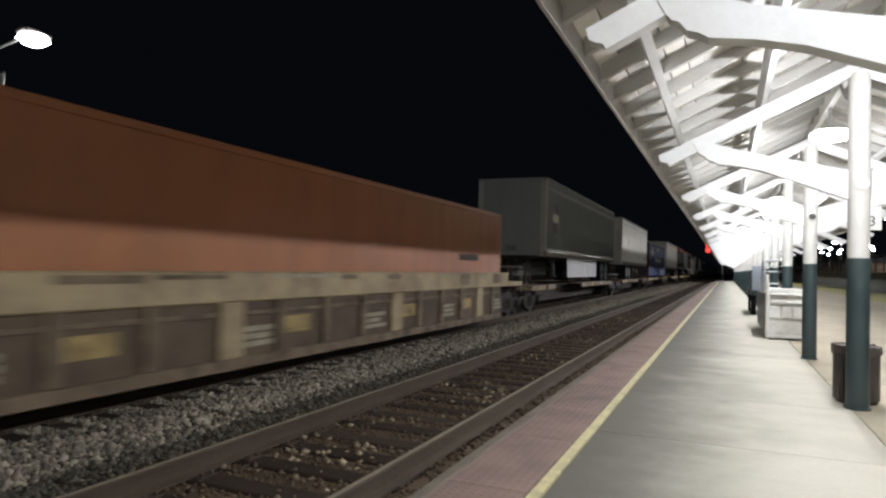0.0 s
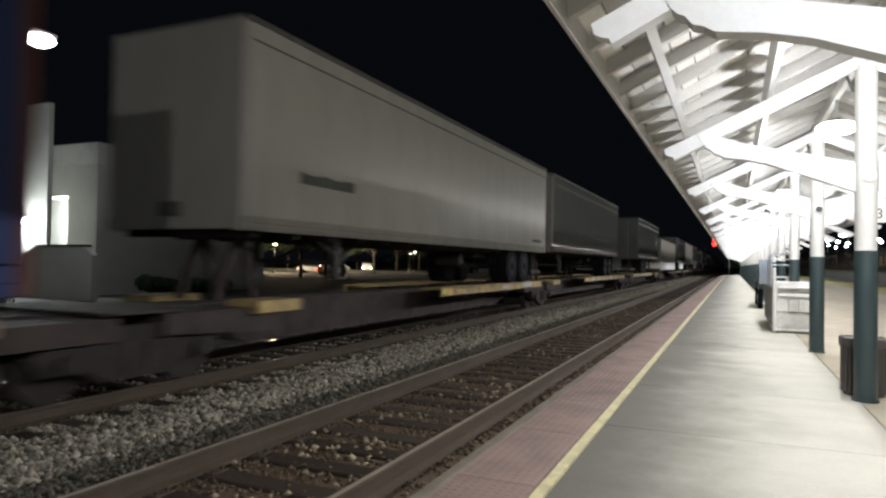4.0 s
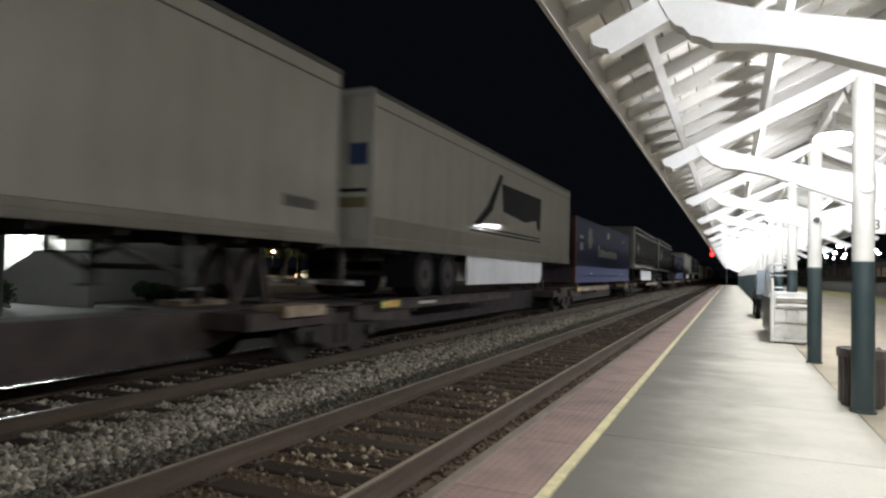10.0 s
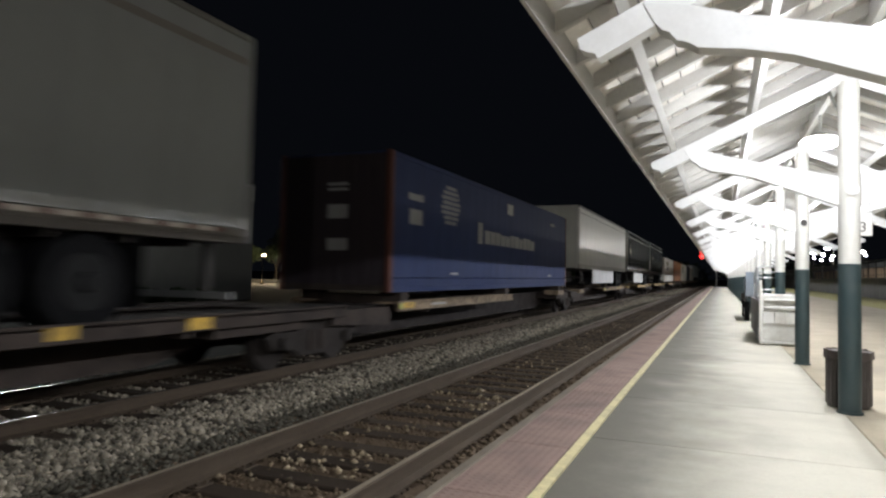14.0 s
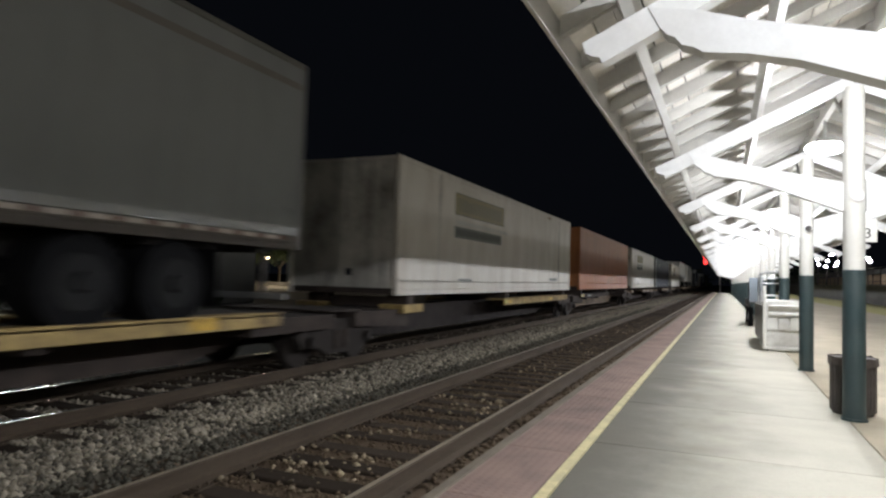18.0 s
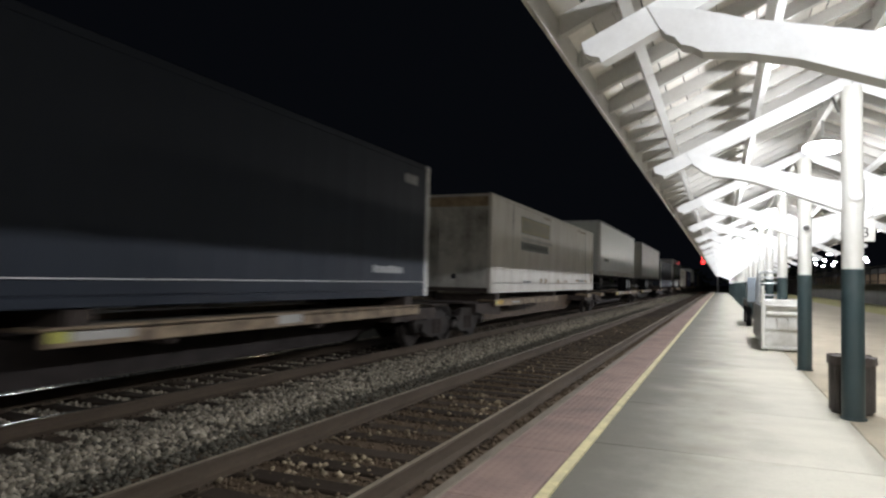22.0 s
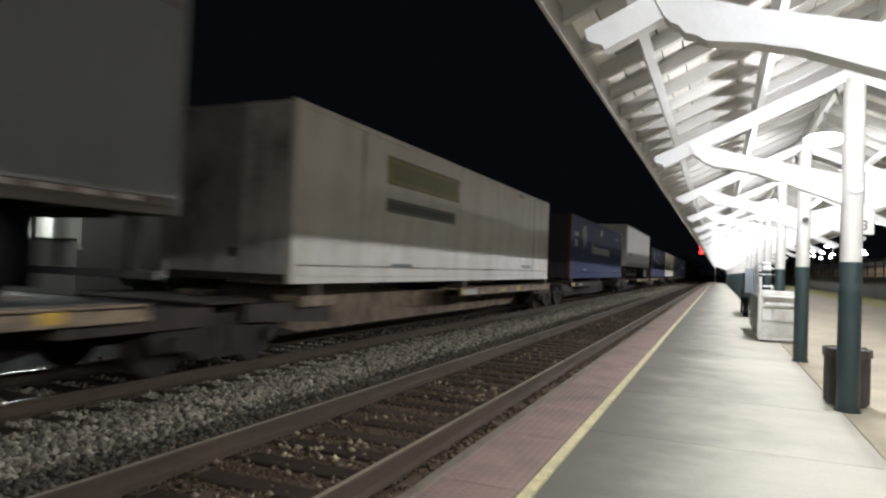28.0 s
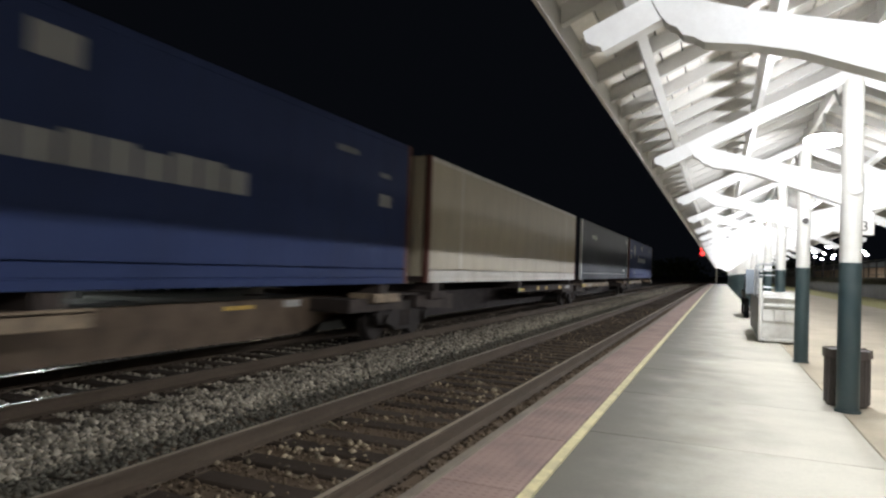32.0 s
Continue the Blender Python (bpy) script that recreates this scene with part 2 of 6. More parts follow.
GALVANISED = material("galvanised_steel", (0.5, 0.51, 0.5), 0.4, 0.8, var=0.12, scale=8, fine=60, bump=0.05)
BLACK_PLASTIC = material("dark_brown_bin", (0.06, 0.05, 0.045), 0.5, var=0.15, scale=8, fine=80, bump=0.1)
LINER = material("brown_plastic_liner", (0.085, 0.07, 0.062), 0.35, var=0.2, scale=14, fine=60, bump=0.2)
WHITE_PLASTIC = material("scuffed_white_plastic", (0.62, 0.62, 0.58), 0.5, var=0.06, scale=4, fine=50, bump=0.05, dirt=(0.3, 0.28, 0.24), dirt_amount=0.5)
BLUE_GREY = material("blue_grey_sheet", (0.19, 0.22, 0.25), 0.5, var=0.08, scale=4, fine=50, bump=0.05)
RUST_STAIN = material("rust_stain", (0.25, 0.18, 0.1), 0.85, var=0.3, scale=9, fine=50, bump=0.1, dirt=(0.5, 0.44, 0.34), dirt_amount=1.0)
END_STAIN = material("rust_stained_header", (0.33, 0.25, 0.15), 0.8, var=0.25, scale=4, fine=30, bump=0.1, dirt=(0.13, 0.08, 0.04), dirt_amount=0.9)
RUBBER = material("rubber", (0.006, 0.006, 0.0065), 0.9, var=0.2, scale=10, fine=80, bump=0.2, spec=0.15)
WALL_GREY = material("weathered_grey_wall", (0.16, 0.155, 0.14), 0.9, var=0.2, scale=1.2, fine=25, bump=0.3)
STUCCO = material("pale_stucco", (0.36, 0.36, 0.335), 0.95, var=0.08, scale=0.8, fine=20, bump=0.15, dirt=(0.3, 0.3, 0.27), dirt_amount=0.5)
BROWN_WALL = material("brown_boards", (0.4, 0.29, 0.2), 0.9, var=0.2, scale=1.0, fine=20, bump=0.2)
PALE_BAND = material("pale_parapet", (0.42, 0.42, 0.4), 0.9, var=0.06, scale=1, fine=20, bump=0.1)
PALE_POLE = material("pale_pole_paint", (0.6, 0.6, 0.56), 0.7, var=0.1, scale=3, fine=30, bump=0.1)
HEDGE_LEAF = material("hedge_leaf", (0.035, 0.06, 0.022), 0.7, var=0.3, scale=3, fine=20, bump=0.1, island=0.5)
TREE_LEAF = material("tree_leaf", (0.06, 0.085, 0.03), 0.7, var=0.3, scale=3, fine=20, bump=0.1, island=0.5)
BARK = material("bark", (0.06, 0.048, 0.036), 0.95, var=0.3, scale=6, fine=30, bump=0.8)
# train
CAR_BROWN = material("rusty_car_steel", (0.06, 0.046, 0.038), 0.8, 0.1, var=0.28, scale=2.5, fine=30, bump=0.2, dirt=(0.022, 0.019, 0.017), dirt_amount=0.8, spec=0.25)
CAR_BLACK = material("grimy_black_car_steel", (0.038, 0.031, 0.028), 0.85, 0.1, var=0.25, scale=2.5, fine=30, bump=0.2, dirt=(0.012, 0.01, 0.01), dirt_amount=0.7, spec=0.25)
CAR_TAN = material("faded_yellow_car_paint", (0.3, 0.225, 0.14), 0.75, var=0.35, scale=4.5, fine=22, bump=0.15, dirt=(0.07, 0.045, 0.035), dirt_amount=1.0)
CAR_OCHRE = material("ochre_car_paint", (0.42, 0.3, 0.11), 0.7, var=0.35, scale=3.6, fine=20, bump=0.15, dirt=(0.1, 0.065, 0.04), dirt_amount=1.0)
WELL_DARK = material("dark_brown_side_plate", (0.12, 0.082, 0.05), 0.8, var=0.25, scale=2.5, fine=30, bump=0.15, dirt=(0.05, 0.035, 0.025), dirt_amount=0.8)
WELL_PALE = material("pale_tan_chord", (0.4, 0.31, 0.17), 0.7, var=0.15, scale=1.8, fine=30, bump=0.15, dirt=(0.16, 0.11, 0.07), dirt_amount=0.8)
WELL_TAN = material("weathered_tan_plate", (0.2, 0.142, 0.088), 0.8, var=0.25, scale=2.0, fine=24, bump=0.15, dirt=(0.045, 0.033, 0.024), dirt_amount=1.0)
WELL_WORN = material("rubbed_pale_steel", (0.36, 0.32, 0.22), 0.7, var=0.25, scale=5, fine=30, bump=0.1, dirt=(0.16, 0.12, 0.08), dirt_amount=0.9)
CAR_YELLOW = material("bright_yellow_patch", (0.7, 0.43, 0.05), 0.5, var=0.25, scale=7, fine=40, bump=0.05, dirt=(0.12, 0.08, 0.04), dirt_amount=0.9)
CAR_PALE = material("pale_grey_patch", (0.42, 0.4, 0.36), 0.6, var=0.1, scale=5, fine=40, bump=0.05, dirt_amount=0.4)
WHEEL_STEEL = material("wheel_steel", (0.034, 0.028, 0.024), 0.75, 0.1, spec=0.25, var=0.2, scale=8, fine=60, bump=0.15)
WHITE_HUB = material("pale_wheel_hub", (0.29, 0.29, 0.275), 0.5, 0.2, var=0.12, scale=8, fine=60, bump=0.05, dirt_amount=0.5)
DIM_HUB = material("dusty_grey_wheel_hub", (0.115, 0.115, 0.108), 0.6, 0.2, var=0.2, scale=8, fine=60, bump=0.05, dirt_amount=0.7)


def paint(name, color, rough=0.42, dirt_amount=0.3, var=0.05, metal=0.0, spec=0.5, stain=None, ripple=0.0, span=(0.03, 0.06), bump=0.03):
    """Painted or bare sheet metal of a box: streaked downwards, faintly worn."""
    return material(name, color, rough, metal, var, scale=1.6, fine=26, bump=bump, dirt=stain or tuple(c * 0.55 + 0.01 for c in color), dirt_amount=dirt_amount, stretch=(1, 1, 0.35), span=span, spec=spec, ripple=ripple)


TRAILER_GREY = paint("grey_trailer_skin", (0.31, 0.325, 0.32), 0.018, ripple=0.003, span=(0.004, 0.004), bump=0.0)
TRAILER_DARK = paint("dark_grey_trailer_skin", (0.28, 0.29, 0.29), 0.018, ripple=0.003, span=(0.004, 0.004), bump=0.0)
TRAILER_WHITE = paint("off_white_trailer_skin", (0.63, 0.63, 0.57), 0.3)
TRAILER_PALE = paint("pale_green_grey_trailer_skin", (0.63, 0.65, 0.62), 0.36)
TRAILER_GLOSS = paint("glossy_white_trailer_skin", (0.7, 0.7, 0.64), 0.018, ripple=0.003, span=(0.004, 0.004), bump=0.0)
TRAILER_BAND = paint("dull_tan_trailer_band", (0.4, 0.375, 0.31), 0.4, 0.5)
# near-black front wall of the blue containers, its lack of light painted in
BOX_END = paint("shaded_container_end", (0.04, 0.032, 0.036), 0.65, 0.5, spec=0.15)
SKIRT_WHITE = paint("white_skirt_panel", (0.5, 0.5, 0.48), 0.5, 0.45)
BOX_WHITE = paint("cream_white_container_paint", (0.63, 0.6, 0.52), 0.5, 0.36, 0.1, stain=(0.27, 0.2, 0.12))
BOX_CREAM = paint("cream_container_paint", (0.48, 0.42, 0.29), 0.5, 0.35)
BOX_BLUE = paint("navy_blue_container_paint", (0.029, 0.045, 0.118), 0.65, 0.4, spec=0.15)
BOX_ORANGE = paint("orange_container_paint", (0.38, 0.132, 0.037), 0.5, 0.45)
BOX_RUST = paint("rust_red_container_paint", (0.33, 0.12, 0.03), 0.55, 0.5)
BOX_BLACK = paint("blue_black_container_paint", (0.017, 0.022, 0.032), 0.55, 0.3, spec=0.2)
BOX_RED_END = paint("rust_red_end_frame", (0.11, 0.04, 0.028), 0.6, 0.4, spec=0.2)
SILVER = paint("silver_post", (0.6, 0.6, 0.57), 0.4, 0.3)
MARK_YELLOW = paint("yellow_lettering_panel", (0.22, 0.18, 0.042), 0.5, 0.5)
MARK_OCHRE = paint("ochre_lettering", (0.15, 0.125, 0.032), 0.5, 0.4)
MARK_GREY = paint("grey_lettering_panel", (0.14, 0.15, 0.13), 0.5, 0.4)
MARK_DIM = paint("dark_green_lettering", (0.07, 0.078, 0.065), 0.6, 0.4)
MARK_WHITE = paint("white_lettering", (0.35, 0.35, 0.34), 0.6, 0.6)
MARK_FAINT = paint("rubbed_white_lettering", (0.22, 0.225, 0.235), 0.6, 0.6)
MARK_PALE = paint("pale_end_emblem", (0.78, 0.78, 0.76), 0.6, 0.4)
MARK_BROWN = paint("brown_shield", (0.03, 0.02, 0.012), 0.6, 0.3, spec=0.2)
PLACARD_BLUE = paint("blue_placard", (0.03, 0.06, 0.2), 0.5, 0.4)
MARK_GOLD = paint("gold_shield_band", (0.24, 0.21, 0.1), 0.5, 0.3)
MARK_BLACK = paint("black_emblem", (0.016, 0.018, 0.024), 0.65, 0.3, spec=0.12)
TOP_RAIL = paint("dull_grey_top_rail", (0.16, 0.155, 0.14), 0.5, 0.5)
BUMPER_GREY = paint("scuffed_bumper_steel", (0.2, 0.2, 0.19), 0.5, 0.6)
TAPE = paint("reflective_tape", (0.72, 0.66, 0.6), 0.4, 0.4)
TAPE_RED = paint("dull_red_tape", (0.17, 0.07, 0.055), 0.5, 0.5)
RAIL_GREY = paint("weathered_bottom_rail", (0.42, 0.41, 0.36), 0.4, 0.5)
RAIL_BROWN = paint("grimy_bottom_rail", (0.17, 0.155, 0.135), 0.5, 0.6)
SEAM_BROWN = paint("dull_brown_seam_strip", (0.2, 0.18, 0.16), 0.5, 0.5)
DARK_HUB = paint("grimy_black_wheel_disc", (0.009, 0.009, 0.009), 0.7, 0.5, spec=0.2)
TAN_HUB = paint("dirty_tan_wheel_disc", (0.09, 0.08, 0.055), 0.6, 0.6, spec=0.2)
GRIMY_WHITE = material("soot_stained_container_end", (0.5, 0.48, 0.42), 0.65, var=0.12, scale=1.1, fine=9, bump=0.05, dirt=(0.09, 0.08, 0.065), dirt_amount=0.95, stretch=(1, 1, 0.8))
REFLECTOR = paint("lime_yellow_reflector", (0.5, 0.5, 0.09), 0.3, 0.2)


# ---- mesh helpers ----
class Shape:
    """Collects plain solids into one mesh."""

    def __init__(self):
        self.v, self.f, self.smooth = [], [], []

    def add(self, verts, faces, smooth=False):
        n = len(self.v)
        self.v += [tuple(p) for p in verts]
        self.f += [tuple(n + i for i in f) for f in faces]
        self.smooth += [smooth] * len(faces)
        return self

    def box(self, x0, x1, y0, y1, z0, z1, c=0.0):
        """A box, its edges taken off by c."""
        if c <= 0:
            v = [(x, y, z) for x in (x0, x1) for y in (y0, y1) for z in (z0, z1)]
            return self.add(v, [(0, 1, 3, 2), (4, 6, 7, 5), (0, 4, 5, 1), (2, 3, 7, 6), (0, 2, 6, 4), (1, 5, 7, 3)])
        lo, hi = (x0, y0, z0), (x1, y1, z1)
        v, index = [], {}
        for corner in range(8):
            s = [(corner >> a) & 1 for a in range(3)]
            for axis in range(3):
                p = [(hi[a] if s[a] else lo[a]) if a == axis else (hi[a] - c if s[a] else lo[a] + c) for a in range(3)]
                index[corner, axis] = len(v)
                v.append(p)
        faces = []
        for a in range(3):
            b, d = (a + 1) % 3, (a + 2) % 3
            for side in (0, 1):
                ring = [side << a, side << a | 1 << b, side << a | 1 << b | 1 << d, side << a | 1 << d]
                q = [index[k, a] for k in ring]
                faces.append(tuple(q if side else q[::-1]))
            for sb in (0, 1):
                for sd in (0, 1):
                    k0, k1 = sb << b | sd << d, sb << b | sd << d | 1 << a
                    q = [index[k0, b], index[k1, b], index[k1, d], index[k0, d]]
                    faces.append(tuple(q[::-1] if sb == sd else q))
        for k in range(8):
            q = [index[k, 0], index[k, 1], index[k, 2]]
            odd = bin(k).count("1") % 2
            faces.append(tuple(q if odd else q[::-1]))
        return self.add(v, faces)

    def tube(self, a, b, r, n=12, r2=None, caps=True):
        a, b = Vector(a), Vector(b)
        q = (b - a).to_track_quat("Z", "Y")
        r2 = r if r2 is None else r2
        ring = [q @ Vector((math.cos(2 * math.pi * i / n), math.sin(2 * math.pi * i / n), 0)) for i in range(n)]
        self.add([a + p * r for p in ring] + [b + p * r2 for p in ring], [(i, (i + 1) % n, n + (i + 1) % n, n + i) for i in range(n)], True)
        if caps:
            self.add([a + p * r for p in ring], [tuple(range(n))[::-1]])
            self.add([b + p * r2 for p in ring], [tuple(range(n))])
        return self

    def lathe(self, x, y, profile, n=24):
        """A round solid about an upright axis; profile: radius and height from bottom to top."""
        v = [(x + r * math.cos(2 * math.pi * i / n), y + r * math.sin(2 * math.pi * i / n), z) for r, z in profile for i in range(n)]
        f = [(k * n + i, k * n + (i + 1) % n, (k + 1) * n + (i + 1) % n, (k + 1) * n + i) for k in range(len(profile) - 1) for i in range(n)]
        self.add(v, f + [tuple(range(n))[::-1], tuple(range((len(profile) - 1) * n, len(profile) * n))], True)
        return self

    def prism(self, outline, axis, lo, hi):
        """An outline in the plane across the axis, drawn out along it from lo to hi."""
        def put(p, d):
            return {"x": (d, p[0], p[1]), "y": (p[0], d, p[1]), "z": (p[0], p[1], d)}[axis]
        n = len(outline)
        area = sum(outline[i][0] * outline[(i + 1) % n][1] - outline[(i + 1) % n][0] * outline[i][1] for i in range(n))
        o = list(outline) if (area > 0) != (axis == "y") else list(outline)[::-1]
        v = [put(p, lo) for p in o] + [put(p, hi) for p in o]
        return self.add(v, [tuple(range(n))[::-1], tuple(range(n, 2 * n))] + [(i, (i + 1) % n, n + (i + 1) % n, n + i) for i in range(n)])

    def mesh(self, name, mat):
        me = bpy.data.meshes.new(name)
        me.from_pydata(self.v, [], self.f)
        me.materials.append(mat)
        me.polygons.foreach_set("use_smooth", self.smooth)
        me.update()
        return me


def part(name, shape, mat, parent, label=""):
    ob = new(name, shape.mesh(name, mat))
    ob.parent = parent
    return tagged(ob, label)


def piece(name, me, parent, x, y, z, rz=0.0):
    ob = new(name, me)
    ob.parent = parent
    ob.location = (x, y, z)
    ob.rotation_euler = (0, 0, rz)
    return ob


def thing(name, label, category, group="", kind=""):
    return tagged(new(name), label, category, group, kind)


def solid(name, shape, mat, label, category, group="", kind=""):
    return tagged(new(name, shape.mesh(name, mat)), label, category, group, kind)


def scatter_mesh(name, mat, centres, sizes, seed, lobes=1):
    """Many small rough stones as one mesh."""
    rng = np.random.default_rng(seed)
    base = np.array([(1, 0, 0), (-1, 0, 0), (0, 1, 0), (0, -1, 0), (0, 0, 1), (0, 0, -1)], float)
    tri = np.array([(0, 2, 4), (2, 1, 4), (1, 3, 4), (3, 0, 4), (2, 0, 5), (1, 2, 5), (3, 1, 5), (0, 3, 5)])
    n = len(centres)
    shape = base[None] * (0.65 + 0.6 * rng.random((n, 6, 1))) + rng.normal(0, 0.18, (n, 6, 3))
    ang = rng.random(n) * 6.283
    c, s = np.cos(ang)[:, None], np.sin(ang)[:, None]
    x, y = shape[:, :, 0] * c - shape[:, :, 1] * s, shape[:, :, 0] * s + shape[:, :, 1] * c
    shape = np.stack([x, y, shape[:, :, 2] * 0.75], 2) * np.asarray(sizes)[:, None, None]
    v = (shape + np.asarray(centres)[:, None, :]).reshape(-1, 3)
    f = (tri[None] + 6 * np.arange(n)[:, None, None]).reshape(-1, 3)
    me = bpy.data.meshes.new(name)
    me.vertices.add(len(v))
    me.vertices.foreach_set("co", v.ravel())
    me.loops.add(f.size)
    me.loops.foreach_set("vertex_index", f.ravel())
    me.polygons.add(len(f))
    me.polygons.foreach_set("loop_start", np.arange(0, f.size, 3))
    me.materials.append(mat)
    me.update(calc_edges=True)
    return me

# ---- ground and tracks ----
Y0, Y1 = -14.0, 170.0
solid("ground", Shape().box(-2500, 2500, -2500, 2500, GROUND_Z - 1, GROUND_Z), GROUND, "dark bare ground beyond the tracks at night", "ground", kind="structure")


def strip(outline, y0, y1):
    return Shape().prism(outline, "y", y0, y1)


solid("track_bed", strip([(-10.6, GROUND_Z - 0.1), (-9.3, -0.5), (-8.6, -0.49), (-6.3, -0.50), (-5.9, -0.48), (-5.6, -0.41), (-5.1, -0.385), (-4.75, -0.43), (-4.62, -0.445), (-4.62, GROUND_Z - 0.1)], Y0 - 60, 420),
      BALLAST_BED, "grey ballast bed under the far track", "track bed", kind="structure")
solid("track_bed", strip([(-4.62, GROUND_Z - 0.1), (-4.62, -0.445), (-4.0, -0.445), (-3.9, -0.465), (-2.3, -0.465), (-2.2, -0.41), (-1.6, -0.40), (-1.6, GROUND_Z - 0.1)], Y0 - 60, 420),
      BROWN_BED, "rust-brown dirty ballast bed beside the platform", "track bed", kind="structure")

rng = np.random.default_rng(4)


def stones(name, x0, x1, y0, y1, per_m2, size, top, mat, label, parent_label="ballast"):
    n = int((x1 - x0) * (y1 - y0) * per_m2)
    u = rng.random(n) ** 1.35                      # denser towards the near end
    xs, ys = x0 + (x1 - x0) * rng.random(n), y0 + (y1 - y0) * u
    phase = np.abs((ys - Y0 + 0.265) % 0.53 - 0.265)
    clump = np.sin(ys * 1.7 + xs * 2.1) + np.sin(ys * 4.3 - xs * 3.7) + rng.normal(0, 0.5, n) if mat is TAN_BALLAST else np.ones(n)
    keep = (clump > 0.1) & ~((phase < 0.125) & (((xs < -5.84) & (xs > -8.5)) | ((xs > -4.4) & (xs < -1.8) & (rng.random(n) < 0.75))))
    xs, ys, n = xs[keep], ys[keep], int(keep.sum())
    zs = np.array([top(x) for x in xs]) + rng.normal(0, 0.012, n)
    me = scatter_mesh(name, mat, np.stack([xs, ys, zs], 1), size * (0.6 + 0.8 * rng.random(n)), 5)
    return tagged(new(name, me), label, "gravel", kind="stuff")


def heap(x):
    return float(np.interp(x, [-9.3, -8.6, -6.3, -5.9, -5.65, -5.1, -4.7, -4.6], [-0.5, -0.49, -0.46, -0.45, -0.40, -0.37, -0.45, -0.47]))


stones("ballast_stones", -6.36, -4.72, 2.5, 46, 520, 0.036, heap, BALLAST, "loose pale grey ballast heaped between the two tracks")
stones("ballast_stones", -4.86, -4.02, 2.5, 46, 280, 0.03, lambda x: -0.425 if x > -4.7 else heap(x) + 0.005, DIRTY_BALLAST, "dark dirty ballast at the foot of the heap")
stones("ballast_stones", -2.2, -1.62, 2.0, 34, 220, 0.03, lambda x: -0.395, BROWN_BALLAST, "dark dirty ballast along the platform wall")
stones("ballast_stones", -6.34, -4.66, 46, 120, 90, 0.06, heap, BALLAST, "pale grey ballast between the tracks further off")
stones("ballast_stones", -9.2, -6.36, 2.5, 40, 190, 0.034, heap, BALLAST, "dark ballast between the sleepers of the far track")
stones("ballast_stones", -6.36, -4.66, -13, 2.5, 220, 0.036, heap, BALLAST, "loose ballast between the tracks behind the standpoint")
stones("ballast_stones", -4.6, -1.66, 1.8, 34, 300, 0.021, lambda x: -0.455, BROWN_BALLAST, "rust-stained ballast between the sleepers of the near track")
stones("ballast_stones", -3.8, -2.4, 2.4, 9, 75, 0.031, lambda x: -0.435, TAN_BALLAST, "tan dusty stones between the sleepers of the near track")
stones("ballast_stones", -3.8, -2.4, 9, 30, 22, 0.024, lambda x: -0.435, TAN_BALLAST, "scattered tan stones on the near track bed")

RAIL_PROFILE = [(-0.07, -0.17), (0.07, -0.17), (0.07, -0.155), (0.012, -0.135), (0.009, -0.045), (0.036, -0.036), (0.036, -0.006), (0.03, -0.001), (-0.03, -0.001), (-0.036, -0.006), (-0.036, -0.036), (-0.009, -0.045), (-0.012, -0.135), (-0.07, -0.155)]


def track(cx, name, label, top_mat):
    t = thing(name, label, "railway track", "railway tracks", "structure")
    for side in (-0.7525, 0.7525):
        x = cx + side
        r = part("rail", strip([(x + a, RAIL_Z + b) for a, b in RAIL_PROFILE], Y0 - 60, 420), RAIL_SIDE, t, "rusty steel rail")
        part("running_surface", Shape().box(x - 0.02, x + 0.02, Y0 - 60, 420, RAIL_Z - 0.0005, RAIL_Z + 0.003), top_mat, r, "worn bright rail head")
    sleeper = Shape().box(-1.3, 1.3, -0.115, 0.115, -0.17, 0.0, 0.012).mesh("sleeper", SLEEPER)
    plate = Shape().box(-0.17, 0.17, -0.09, 0.09, 0.0, 0.014, 0.004)
    for px in (-0.13, 0.13):
        for py in (-0.05, 0.05):
            plate.box(px - 0.012, px + 0.012, py - 0.012, py + 0.012, 0.012, 0.035, 0.003)
    plate = plate.mesh("tie_plate", RAIL_SIDE)
    far = Shape()
    y = Y0
    r = random.Random(int(-cx * 10))
    while y < Y1:
        dy, dz = r.uniform(-0.03, 0.03), r.uniform(-0.012, 0.004)
        if 0.5 < y < 60:
            piece("sleeper", sleeper, t, cx + r.uniform(-0.04, 0.04), y + dy, RAIL_Z - 0.172 + dz, r.uniform(-0.015, 0.015))
            if y < 22:
                for side in (-0.7525, 0.7525):
                    piece("tie_plate", plate, t, cx + side, y + dy, RAIL_Z - 0.172)
        else:
            far.box(cx - 1.3, cx + 1.3, y + dy - 0.115, y + dy + 0.115, RAIL_Z - 0.34, RAIL_Z - 0.175 + dz)
        y += 0.53
    tagged(part("sleepers", far, SLEEPER, t), kind="stuff")
    return t


track(NEAR_X, "track_near", "empty railway track with rusty rails beside the platform", DULL_RAIL_TOP)
track(FAR_X, "track_far", "railway track under the passing freight train", RAIL_TOP)

# ---- platform ----
platform = thing("platform", "long low concrete station platform with a tactile edge strip", "platform", kind="structure")
PY0, PY1 = -9.0, 118.0
part("foundation", Shape().box(-1.508, 7.15, PY0, PY1, -0.9, -0.085), OLD_CONCRETE, platform)
part("edge_kerb", Shape().box(-1.60, -1.512, PY0, PY1, -0.62, -0.004, 0.012), EDGE_CONCRETE, platform, "rough dirty concrete platform edge")
SLAB = 1.93
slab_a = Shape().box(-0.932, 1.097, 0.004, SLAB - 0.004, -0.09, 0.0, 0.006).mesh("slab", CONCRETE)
slab_b = Shape().box(1.107, 3.5, 0.004, 2 * SLAB - 0.004, -0.09, -0.004, 0.006).mesh("slab", OLD_CONCRETE)
